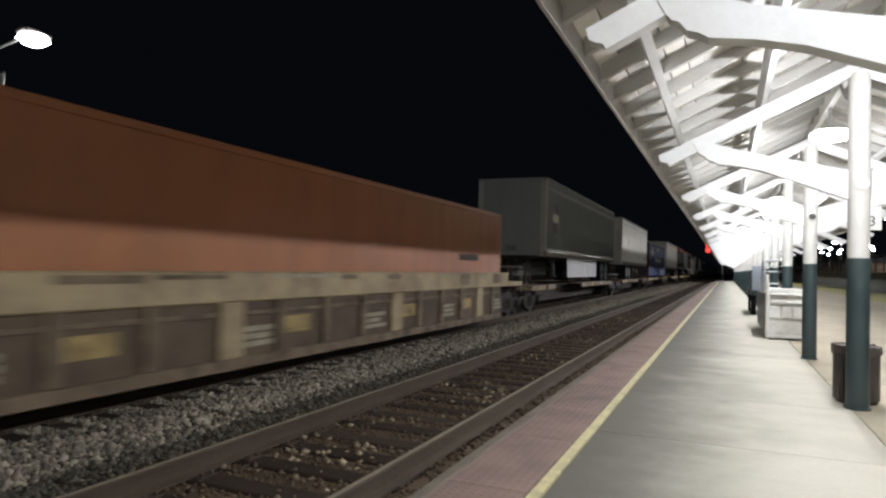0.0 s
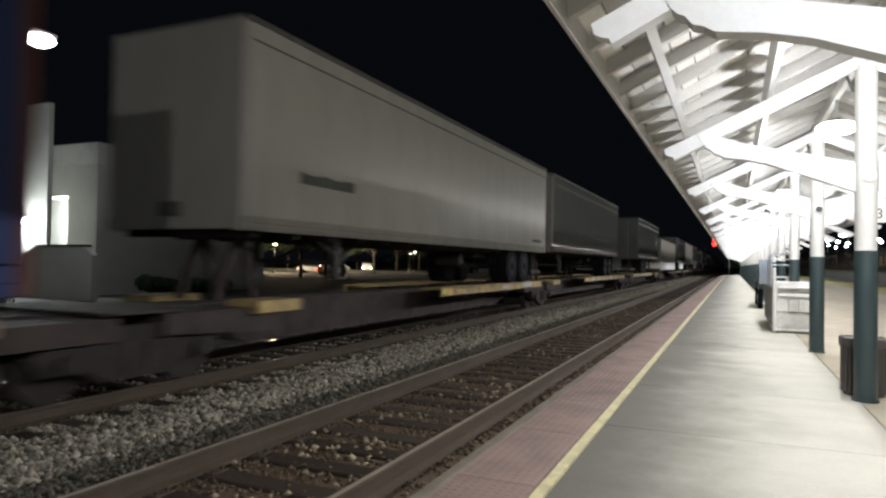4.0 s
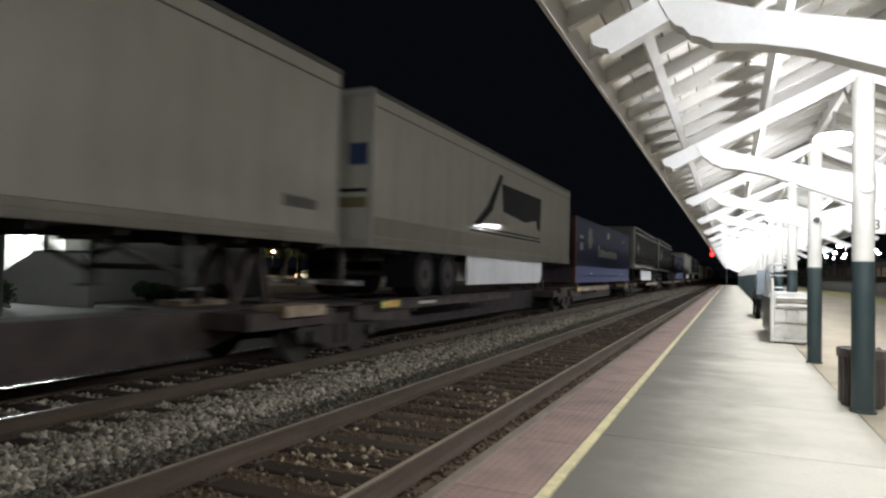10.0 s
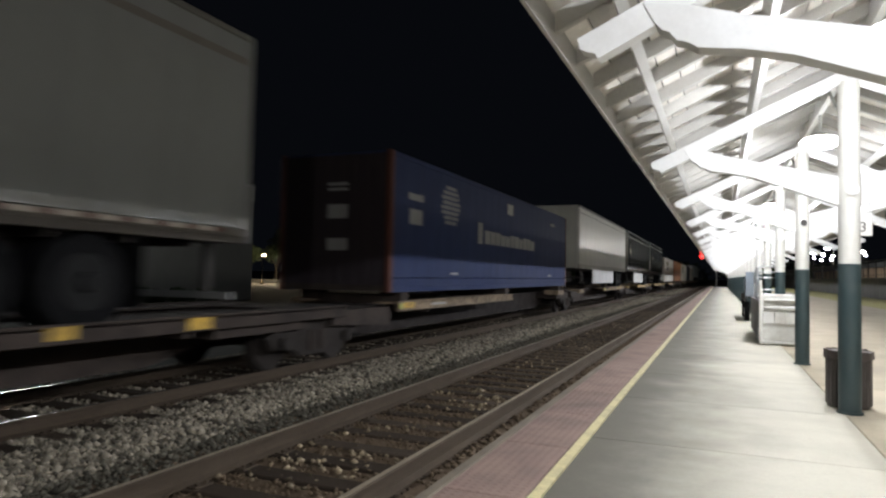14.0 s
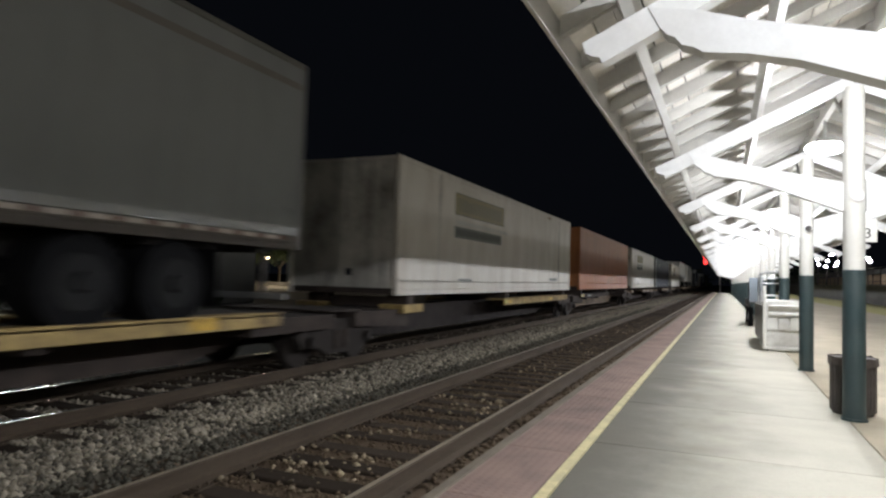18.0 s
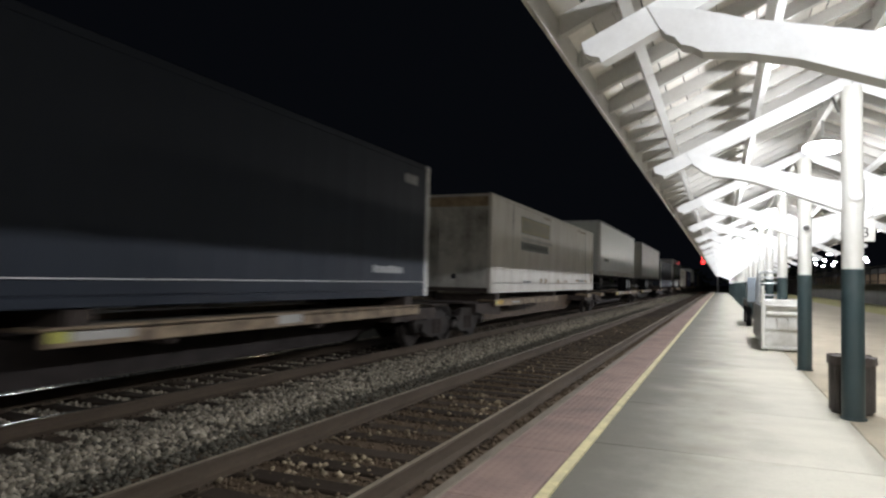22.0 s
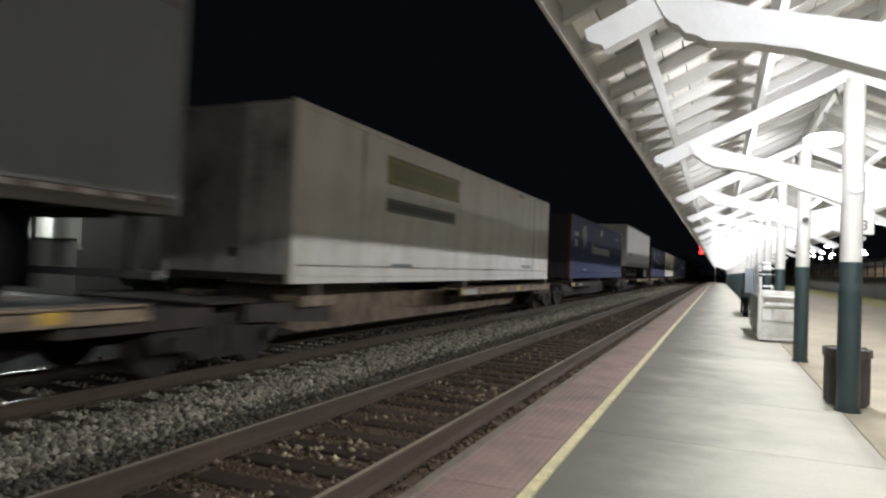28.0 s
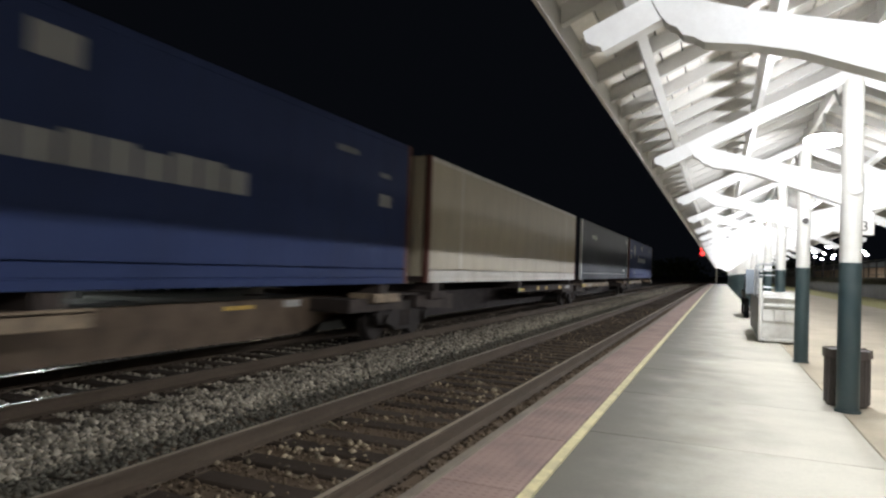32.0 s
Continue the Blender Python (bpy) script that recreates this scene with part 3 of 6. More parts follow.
slab_c = Shape().box(3.508, 7.15, 0.004, 2 * SLAB - 0.004, -0.09, -0.006, 0.006).mesh("slab", OLD_CONCRETE)
n_slab = int((PY1 - PY0) / SLAB)
base_y = 5.235 - 8 * SLAB
for k in range(n_slab):
    y = base_y + k * SLAB
    piece("slab", slab_a, platform, 0, y, 0)
    if k % 2 == 0:
        piece("slab", slab_b, platform, 0, y, 0)
        piece("slab", slab_c, platform, 0, y, 0)
TILE = 1.22
dome = Shape().box(-1.507, -1.03, 0.003, TILE - 0.003, -0.06, 0.0, 0.004)
for i in range(8):
    for j in range(22):
        x, y = -1.466 + 0.057 * i, 0.03 + 0.0555 * j
        r0, r1, h = 0.016, 0.01, 0.0025
        dome.add([(x - r0, y - r0, 0), (x + r0, y - r0, 0), (x + r0, y + r0, 0), (x - r0, y + r0, 0), (x - r1, y - r1, h), (x + r1, y - r1, h), (x + r1, y + r1, h), (x - r1, y + r1, h)],
                 [(4, 5, 6, 7), (0, 1, 5, 4), (1, 2, 6, 5), (2, 3, 7, 6), (3, 0, 4, 7)])
tile = dome.mesh("tactile_tile", TACTILE)
for k in range(int((PY1 - PY0) / TILE)):
    piece("tactile_tile", tile, platform, 0, PY0 + 0.4 + k * TILE, 0)
part("yellow_line", Shape().box(-1.008, -0.94, PY0, PY1, -0.06, 0.003), YELLOW_PAINT, platform, "worn yellow safety line")

# ground on the town side
solid("lawn", Shape().box(7.16, 11.3, -30, 220, -0.8, -0.03), GRASS, "patchy dry grass strip behind the platform", "lawn", kind="structure")
solid("service_road", Shape().box(11.9, 60, -60, 400, -0.8, -0.1), ASPHALT, "dark asphalt behind a low wall", "road", kind="structure")
wall = thing("low_wall", "low dark retaining wall behind the grass strip", "wall", kind="structure")
part("wall_body", Shape().box(11.32, 11.88, -30, 220, -0.8, 1.5, 0.02), WALL_GREY, wall, "dark weathered wall face")
part("coping", Shape().box(11.26, 11.94, -30, 220, 1.503, 1.62, 0.02), WALL_GREY, wall)
fence = thing("metal_fence", "dark metal fence on the low wall", "fence", "", "structure")
fence_post = Shape().box(-0.04, 0.04, -0.04, 0.04, 0, 1.5, 0.008).mesh("post", DARK_STEEL)
for k in range(60):
    piece("post", fence_post, fence, 11.6, 8 + 3.0 * k, 1.62)
for z in (1.85, 2.45, 3.02):
    part("rail", Shape().box(11.56, 11.64, 6, 190, z - 0.03, z + 0.03, 0.006), DARK_STEEL, fence)

hall = thing("brown_shed", "long low brown shed with upright battens behind the fence", "building")
part("wall", Shape().box(22, 30, 20, 190, -0.6, 3.5), BROWN_WALL, hall)
part("roof", Shape().prism([(21.4, 3.503), (30.6, 3.503), (26, 4.9)], "y", 19.5, 190.5), ROOF_TOP, hall)
batten = Shape().box(-0.06, 0.0, -0.1, 0.1, -0.1, 3.45).mesh("batten", BROWN_WALL)
for k in range(60):
    piece("batten", batten, hall, 21.996, 22 + 2.7 * k, 0)

# ---- platform canopy ----
SLOPE = 0.46


def raf_z(x):
    """Top of the truss rafters at x; the roof is the same on both sides of the post line."""
    return 2.50 + SLOPE * (1.84 - abs(x - POST_X))


def mirror(o):
    return [(2 * POST_X - x, z) for x, z in o]


RAFTER = [(-0.69, 2.50), (-0.675, 2.445), (-0.64, 2.425), (-0.60, 2.415), (-0.585, 2.385), (POST_X - 0.003, raf_z(POST_X) - 0.125), (POST_X - 0.003, raf_z(POST_X))]
ARM = [(-0.36, 2.64), (-0.30, 2.525), (-0.27, 2.49), (-0.235, 2.475), (-0.20, 2.43), (-0.15, 2.415), (-0.10, 2.382), (0.10, 2.352), (0.31, 2.30), (0.50, 2.225), (0.82, 2.095), (1.055, 2.0), (1.055, 2.28), (0.42, 2.437), (0.10, 2.518), (-0.12, 2.592)]

LONG_RAFTER = mirror([(x - (0.36 if x < -0.5 else 0), z - (0.166 if x < -0.5 else 0)) for x, z in RAFTER])


def canopy_frame(y):
    t = thing("canopy_frame", "white timber canopy frame on a white and dark green steel post", "canopy frame", "canopy frames", "structure")
    post = part("post", Shape().tube((POST_X, 0, 1.435), (POST_X, 0, raf_z(POST_X) - 0.13), 0.094, 20), WHITE_STEEL, t, "white upper steel post")
    part("green_sleeve", Shape().tube((POST_X, 0, 0.0), (POST_X, 0, 1.434), 0.099, 20).tube((POST_X, 0, 0.0), (POST_X, 0, 0.02), 0.115, 20), GREEN_PAINT, post, "dark green painted lower post")
    for o in (RAFTER, LONG_RAFTER):
        part("rafter", Shape().prism(o, "y", -0.05, 0.05), WHITE_WOOD, t)
    for o in (ARM, mirror(ARM)):
        part("bracket", Shape().prism(o, "y", -0.06, 0.06), WHITE_WOOD, t)
    part("collar", Shape().tube((POST_X, 0, 2.0), (POST_X, 0, 2.31), 0.098, 20), WHITE_STEEL, t)
    part("boss", Shape().tube((POST_X + 0.012, -0.122, 2.14), (POST_X + 0.012, -0.095, 2.14), 0.056, 20, 0.05), WHITE_WOOD, t, "round white bolt cover")
    for sx in (-0.09, 0.05):
        part("strut", Shape().tube((POST_X + sx, 0.09, 2.98), (POST_X + sx, 0.62, 3.32), 0.016, 8), GALVANISED, t)
    t.location = (0, y, 0)
    return t


first = canopy_frame(POST_Y)
for k in BAYS:
    if k:
        copy_thing(first, Matrix.Translation((0, POST_Y + k * BAY, 0)))

CY0, CY1 = POST_Y + BAYS[0] * BAY - 0.8, POST_Y + BAYS[-1] * BAY + 0.8
roof = thing("canopy_roof", "white-painted timber roof of the platform canopy", "canopy roof", kind="structure")


def sheet(x0, x1, lift0, lift1, y0, y1):
    """A sloping board between x0 and x1, from lift0 to lift1 over the truss rafters."""
    z0, z1 = raf_z(x0), raf_z(x1)
    return [(x0, z0 + lift0), (x1, z1 + lift0), (x1, z1 + lift1), (x0, z0 + lift1)]


for x in (-0.45, 0.32, 2 * POST_X - 0.32, 2 * POST_X + 0.45):
    up = SLOPE if x < POST_X else -SLOPE
    k = math.sqrt(1 + up * up)
    ux, uz = 1 / k, up / k
    b0 = (x, raf_z(x) + 0.004)
    part("purlin", strip([(b0[0] + s * ux * 0.03 - h * uz, b0[1] + s * uz * 0.03 + h * ux) for s, h in ((-1, 0), (1, 0), (1, 0.105), (-1, 0.105))], CY0, CY1), WHITE_WOOD, roof)
part("ridge_board", Shape().box(POST_X - 0.03, POST_X + 0.03, CY0, CY1, raf_z(POST_X) + 0.003, raf_z(POST_X) + 0.2), WHITE_WOOD, roof)
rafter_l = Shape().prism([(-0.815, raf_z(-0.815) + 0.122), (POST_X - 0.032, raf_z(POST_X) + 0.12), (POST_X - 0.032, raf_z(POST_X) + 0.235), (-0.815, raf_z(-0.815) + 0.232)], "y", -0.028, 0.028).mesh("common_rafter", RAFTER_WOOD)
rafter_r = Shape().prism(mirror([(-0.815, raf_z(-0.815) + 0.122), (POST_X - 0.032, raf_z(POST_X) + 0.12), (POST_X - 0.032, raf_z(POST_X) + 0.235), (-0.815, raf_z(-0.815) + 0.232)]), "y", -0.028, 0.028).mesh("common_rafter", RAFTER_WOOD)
far_rafters = Shape()
n_raf = int((CY1 - CY0) / (BAY / 7))
for k in range(n_raf):
    y = CY0 + 0.25 + k * BAY / 7
    if y < 75:
        piece("common_rafter", rafter_l, roof, 0, y, 0)
        if y < 45:
            piece("common_rafter", rafter_r, roof, 0, y, 0)
    else:
        far_rafters.prism([(-0.815, raf_z(-0.815) + 0.122), (POST_X - 0.032, raf_z(POST_X) + 0.12), (POST_X - 0.032, raf_z(POST_X) + 0.235), (-0.815, raf_z(-0.815) + 0.232)], "y", y - 0.028, y + 0.028)
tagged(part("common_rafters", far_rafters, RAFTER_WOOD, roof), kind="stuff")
boards = Shape()
r = random.Random(11)
for side in (0, 1):
    x = -0.832
    while x < POST_X - 0.05:
        w = r.choice((0.11, 0.138, 0.15))
        o = sheet(x, min(x + w - r.choice((0.003, 0.005, 0.012)), POST_X - 0.004), 0.236, 0.256, 0, 0)
        o = mirror(o) if side else o
        y = CY0 + r.uniform(0, 2)
        last = CY0
        while last < CY1:
            nxt = min(y, CY1)
            d = r.uniform(-0.003, 0.0)
            boards.prism([(a, b + d) for a, b in o], "y", last + 0.002, nxt - 0.002)
            last, y = nxt, nxt + r.choice((1.68, 2.24, 2.81, 3.37))
        x += w
ceiling = solid("ceiling", boards, BOARD_WOOD, "white painted roof boards seen from below", "ceiling", kind="structure")
for o in (sheet(-0.85, POST_X, 0.26, 0.29, 0, 0), mirror(sheet(-0.85, POST_X, 0.26, 0.29, 0, 0))):
    part("roofing", strip(o, CY0, CY1), ROOF_TOP, roof, "dark roofing felt")
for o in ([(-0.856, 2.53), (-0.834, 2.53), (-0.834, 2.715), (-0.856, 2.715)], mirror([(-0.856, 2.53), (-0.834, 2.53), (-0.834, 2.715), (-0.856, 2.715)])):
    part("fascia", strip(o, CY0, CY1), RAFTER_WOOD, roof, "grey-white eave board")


def canopy_light(y):
    t = thing("canopy_light", "bright white lamp hanging under the canopy ridge", "lamp", "canopy lights")
    part("stem", Shape().tube((POST_X, 0, 3.12), (POST_X, 0, 3.42), 0.018, 8), GALVANISED, t)
    part("hood", Shape().lathe(POST_X, 0, [(0.15, 3.063), (0.13, 3.08), (0.08, 3.12), (0.04, 3.13)]), GALVANISED, t, "shallow metal lamp hood")
    part("diffuser", Shape().lathe(POST_X, 0, [(0.07, 2.932), (0.15, 2.94), (0.2, 2.96), (0.225, 2.99), (0.22, 3.025), (0.19, 3.05), (0.165, 3.06)]), LAMP_GLOW, t, "glowing round lamp glass")
    t.location = (0, y, 0)
    return t


cap = thing("round_cap", "small dark round cap on a canopy post", "cap")
part("disc", Shape().tube((POST_X + 0.012, POST_Y + 2 * BAY - 0.14, 2.14), (POST_X + 0.012, POST_Y + 2 * BAY - 0.118, 2.14), 0.045, 16), DARK_STEEL, cap)
lamp0 = canopy_light(CANOPY_LIGHT_Y[0])
for ly in CANOPY_LIGHT_Y[1:]:
    copy_thing(lamp0, Matrix.Translation((0, ly, 0)))

# sign under the town-side eave
sign = thing("platform_sign", "small white hanging sign with a dark numeral", "sign")
part("panel", Shape().box(1.76, 2.05, 11.18, 11.22, 1.94, 2.28, 0.006), WHITE_STEEL, sign)
for x in (1.82, 2.02):
    part("hanger", Shape().tube((x, 11.2, 2.275), (x, 11.2, 2.88), 0.008, 6), GALVANISED, sign)
fc = bpy.data.curves.new("numeral", "FONT")
fc.body, fc.size, fc.extrude, fc.align_x = "3", 0.21, 0.002, "CENTER"
num = new("numeral", fc)
num.data.materials.append(DARK_STEEL)
num.parent = sign
num.matrix_basis = pose(1.93, 11.175, 2.0, 90, 0, 0)

# ---- things on the platform ----
bin_ = thing("litter_bin", "dark brown round litter bin with a crumpled plastic liner", "bin")
part("tub", Shape().tube((0, 0, 0), (0, 0, 0.56), 0.195, 24, 0.215), BLACK_PLASTIC, bin_)
part("rim", Shape().tube((0, 0, 0.562), (0, 0, 0.6), 0.228, 24, 0.222), BLACK_PLASTIC, bin_, "dark rolled rim")
g = random.Random(77)
fold = [(0.0, 0.0), (0.006, 0.01), (0.008, -0.03), (0.006, -0.08)]
ring = []
for k, (dr, dz) in enumerate(fold):
    ring += [((0.226 + dr + g.uniform(-0.006, 0.01)) * math.cos(6.283 * i / 30), (0.226 + dr + g.uniform(-0.006, 0.01)) * math.sin(6.283 * i / 30), 0.603 + dz + g.uniform(-0.012, 0.012)) for i in range(30)]
part("bin_liner", Shape().add(ring, [(k * 30 + i, (k + 1) * 30 + i, (k + 1) * 30 + (i + 1) % 30, k * 30 + (i + 1) % 30) for k in range(3) for i in range(30)]), LINER, bin_, "crumpled plastic liner folded over the rim")
for i in range(24):
    a = 2 * math.pi * i / 24
    part("slat", Shape().box(-0.022, 0.022, 0.203, 0.219, 0.03, 0.545, 0.004), BLACK_PLASTIC, bin_).rotation_euler = (0.0, 0, a)
bin_.location = (1.2, 7.72, 0)
bin_.scale = (0.93, 0.93, 0.93)


def castor(t, x, y):
    w = part("castor", Shape().tube((x - 0.02, y, 0.075), (x + 0.02, y, 0.075), 0.075, 14), RUBBER, t)
    part("fork", Shape().box(x - 0.032, x + 0.032, y - 0.02, y + 0.02, 0.1, 0.19, 0.006), GALVANISED, w)


cart = thing("baggage_cart", "scuffed white plastic baggage cart with recessed side and tube handle", "cart")
part("base", Shape().box(0.70, 1.42, 14.1, 15.5, 0.03, 0.09, 0.015), WHITE_PLASTIC, cart, "white base rim")
part("body", Shape().prism([(0.74, 0.1), (1.40, 0.1), (1.40, 0.86), (1.36, 0.98), (0.80, 0.98), (0.74, 0.9)], "y", 14.14, 15.45), WHITE_PLASTIC, cart)
for z0, z1 in ((0.70, 0.76), (0.86, 0.90)):
    part("ledge", Shape().box(0.80, 1.38, 14.09, 14.138, z0, z1, 0.012), WHITE_PLASTIC, cart)
for x in (0.86, 1.06, 1.26):
    part("panel", Shape().box(x - 0.085, x + 0.085, 14.115, 14.139, 0.42, 0.66, 0.008), WHITE_PLASTIC, cart)
part("corner_post", Shape().tube((0.725, 14.12, 0.09), (0.725, 14.12, 1.26), 0.03, 10), WHITE_STEEL, cart, "pale upright post")
part("side_panel", Shape().box(0.702, 0.732, 14.2, 17.6, 0.1, 0.86, 0.008), BUMPER_GREY, cart, "scuffed grey side panel")
part("deck", Shape().box(0.74, 1.42, 15.46, 17.6, 0.16, 0.22, 0.01), DARK_STEEL, cart, "dark load deck")
for x in (0.8, 1.34):
    for y in (14.3, 17.3):
        castor(cart, x, y)
for y in (16.0, 17.2):
    o = Shape()
    for p, q in (((0.76, 0.2), (0.76, 1.5)), ((1.24, 0.2), (1.24, 1.5)), ((0.76, 1.5), (0.82, 1.57)), ((0.82, 1.57), (1.18, 1.57)), ((1.18, 1.57), (1.24, 1.5))):
        o.tube((p[0], y, p[1]), (q[0], y, q[1]), 0.02, 10)
    part("hoop", o, GALVANISED, cart, "bent chrome tube hoop")
    for z in (0.75, 1.05, 1.32, 1.45):
        part("crossbar", Shape().tube((0.76, y, z), (1.24, y, z), 0.013, 8), GALVANISED, cart)
part("parcel", Shape().box(0.86, 1.14, 16.3, 16.8, 0.225, 0.92, 0.03), WHITE_PLASTIC, cart, "pale load behind the hoop")

wagon = thing("baggage_wagon", "flat baggage wagon with blue-grey end panel and rubber tyres", "wagon")
part("deck", Shape().box(0.46, 1.5, 18.2, 21.6, 0.72, 0.8, 0.012), DARK_STEEL, wagon)
part("side_rail", Shape().box(0.42, 0.458, 18.2, 21.6, 0.6, 0.82, 0.008), DARK_STEEL, wagon)
part("end_panel", Shape().box(0.44, 0.82, 18.14, 18.19, 0.76, 1.5, 0.01), BLUE_GREY, wagon, "blue-grey sheet end panel")
part("load_cover", Shape().box(0.5, 0.84, 18.4, 21.4, 0.805, 1.36, 0.06), BLUE_GREY, wagon, "blue-grey covered load")
for y in (18.7, 21.0):
    for x in (0.5, 1.4):
        w = part("wheel", Shape().tube((x - 0.07, y, 0.3), (x + 0.07, y, 0.3), 0.3, 18), RUBBER, wagon, "black rubber tyre")
        part("hub", Shape().tube((x - 0.08, y, 0.3), (x + 0.08, y, 0.3), 0.13, 14), GALVANISED, w)
wagon.location = (0.27, 3.6, 0)
hoarding = thing("hoarding", "long dark green board hoarding along the far platform", "fence")
board = Shape().box(1.36, 1.4, 0.01, 1.2, 0.0, 1.9, 0.006).mesh("board", GREEN_PAINT)
for k in range(52):
    piece("board", board, hoarding, 0, 46 + 1.21 * k, 0)
part("cap_rail", Shape().box(1.33, 1.43, 46, 109, 1.903, 1.95, 0.01), DARK_STEEL, hoarding)

# ---- signal ahead ----
sig = thing("railway_signal", "railway signal showing two red lights on a cantilever", "signal")
part("mast", Shape().tube((-0.7, 150, -0.6), (-0.7, 150, 8.2), 0.14, 12), GALVANISED, sig)
part("arm", Shape().box(-4.4, -0.6, 149.85, 150.15, 7.85, 8.1, 0.02), GALVANISED, sig)
part("brace", Shape().tube((-0.7, 150, 6.6), (-2.4, 150, 7.85), 0.05, 8), GALVANISED, sig)
part("backboard", Shape().box(-4.0, -3.15, 149.9, 150.0, 5.4, 7.8, 0.03), DARK_STEEL, sig)
for z in (7.15, 6.05):
    hood = part("hood", Shape().tube((-3.58, 149.4, z), (-3.58, 149.9, z), 0.47, 16, caps=False), DARK_STEEL, sig)
    part("lens", Shape().tube((-3.58, 149.36, z), (-3.58, 149.5, z), 0.42, 16), RED_GLOW, hood, "lit red lens")

# ---- beyond the far track ----
BX, BY = -28.0, 21.74
bld = thing("building", "pale windowless stucco building with a lighter parapet band", "building")
part("wall", Shape().prism([(-47, BY + 1.6), (-30.05, BY + 1.6), (-30.05, BY), (BX, BY), (BX, 34.0), (-47, 34.0)], "z", GROUND_Z, 4.25).box(-47, BX, BY, 34.0, 4.25, 5.72), STUCCO, bld)
part("parapet", Shape().box(-47.02, BX + 0.05, BY - 0.05, 34.05, 5.723, 6.8, 0.03), PALE_BAND, bld, "pale parapet band")
part("wing_wall", Shape().box(-70, -28.43, BY - 2.2, BY - 1.98, GROUND_Z, 8.25), STUCCO, bld, "taller windowless wing wall")
part("roof", Shape().box(-46.5, BX - 0.5, BY + 0.5, 33.5, 6.805, 6.86), ROOF_TOP, bld)
for x, y in ((-29.9, BY - 2.2), (-31.3, BY + 1.6)):
    lamp = part("wall_lamp", Shape().box(x - 0.1, x + 0.1, y - 0.12, y - 0.004, 3.0, 3.1, 0.02), PALE_BAND, bld)
    part("lens", Shape().box(x - 0.15, x + 0.15, y - 0.23, y - 0.01, 2.72, 2.995, 0.01), YARD_GLOW, lamp, "glowing lamp lens")
ramp = thing("stair_wall", "grey rendered stair wall with sloping top", "wall", kind="structure")
part("parapet_wall", Shape().prism([(-32.6, GROUND_Z), (-24.5, GROUND_Z), (-24.5, 1.3), (-25.0, 1.68), (-28.1, 1.68), (-32.6, -0.3)], "y", BY - 2.9, BY - 2.6), STUCCO, ramp)
part("coping", Shape().prism([(-28.12, 1.684), (-24.97, 1.684), (-24.97, 1.76), (-28.12, 1.76)], "y", BY - 2.94, BY - 2.56), DARK_STEEL, ramp)


def lamp_pole(x, y, h, name, label, glow_mat, arm=0.0, size=0.3):
    t = thing(name, label, "street lamp", "street lamps")
    part("pole", Shape().tube((0, 0, 0), (0, 0, h), 0.08, 12, 0.05), DARK_STEEL, t)
    part("base", Shape().box(-0.2, 0.2, -0.2, 0.2, 0, 0.5, 0.03), OLD_CONCRETE, t)
    if arm:
        part("arm", Shape().tube((0, 0, h - 0.1), (arm, 0.2, h + 0.3), 0.05, 8), GALVANISED, t)
    head = part("head", Shape().box(arm - size * 0.9, arm + size * 0.9, 0.2 - size * 0.6, 0.2 + size * 0.6, h + 0.28, h + 0.42, 0.03), DARK_STEEL, t)
    part("lens", Shape().tube((arm, 0.2, h + 0.16), (arm, 0.2, h + 0.278), size * 0.45, 16, size * 0.55), glow_mat, head, "glowing lamp lens")
    t.location = (x, y, GROUND_Z)
    return t


yard = thing("yard_lamp", "tall dark yard lamp shining bright white", "street lamp")
part("pole", Shape().tube((-22, 13.36, GROUND_Z), (-22, 13.36, 8.1), 0.12, 12, 0.07), DARK_STEEL, yard)
part("base", Shape().box(-22.25, -21.75, 13.1, 13.62, GROUND_Z, GROUND_Z + 0.5, 0.03), OLD_CONCRETE, yard)
part("arm", Shape().tube((-22, 13.36, 7.95), (-22, 14.4, 8.75), 0.045, 8), DARK_STEEL, yard)
part("side_arm", Shape().tube((-22, 13.36, 7.2), (-22.3, 12.85, 7.2), 0.07, 8), GALVANISED, yard)
head = part("head", Shape().box(-22.3, -21.7, 14.2, 15.15, 8.86, 9.02, 0.04), DARK_STEEL, yard)
part("lens", Shape().tube((-22, 14.67, 8.55), (-22, 14.67, 8.7), 0.3, 18, 0.5).tube((-22, 14.67, 8.7), (-22, 14.67, 8.858), 0.5, 18, 0.42), YARD_GLOW, head, "glowing lamp bowl")
pole = thing("utility_pole", "pale lit pole beside the yard lamp", "pole")
part("shaft", Shape().tube((-21.8, 13.52, GROUND_Z), (-21.8, 13.52, 7.2), 0.13, 12, 0.1), PALE_POLE, pole)
part("cap", Shape().tube((-21.8, 13.52, 7.2), (-21.8, 13.52, 7.26), 0.12, 12), DARK_STEEL, pole)
for x, y, h, g in ((-58, 72.6, 3.8, WARM_GLOW), (-60, 92.1, 4.3, WHITE_GLOW), (-47.6, 95, 3.3, WHITE_GLOW), (-70, 118, 5.0, WHITE_GLOW), (-62, 122, 3.4, WHITE_GLOW), (-80, 116, 4.0, WARM_GLOW), (-52, 102, 4.4, WARM_GLOW), (-50, 128, 4.2, WHITE_GLOW)):
    lamp_pole(x, y, h, "lot_lamp", "small lit lamp over the distant parking lot", g, 0.0, 0.5)
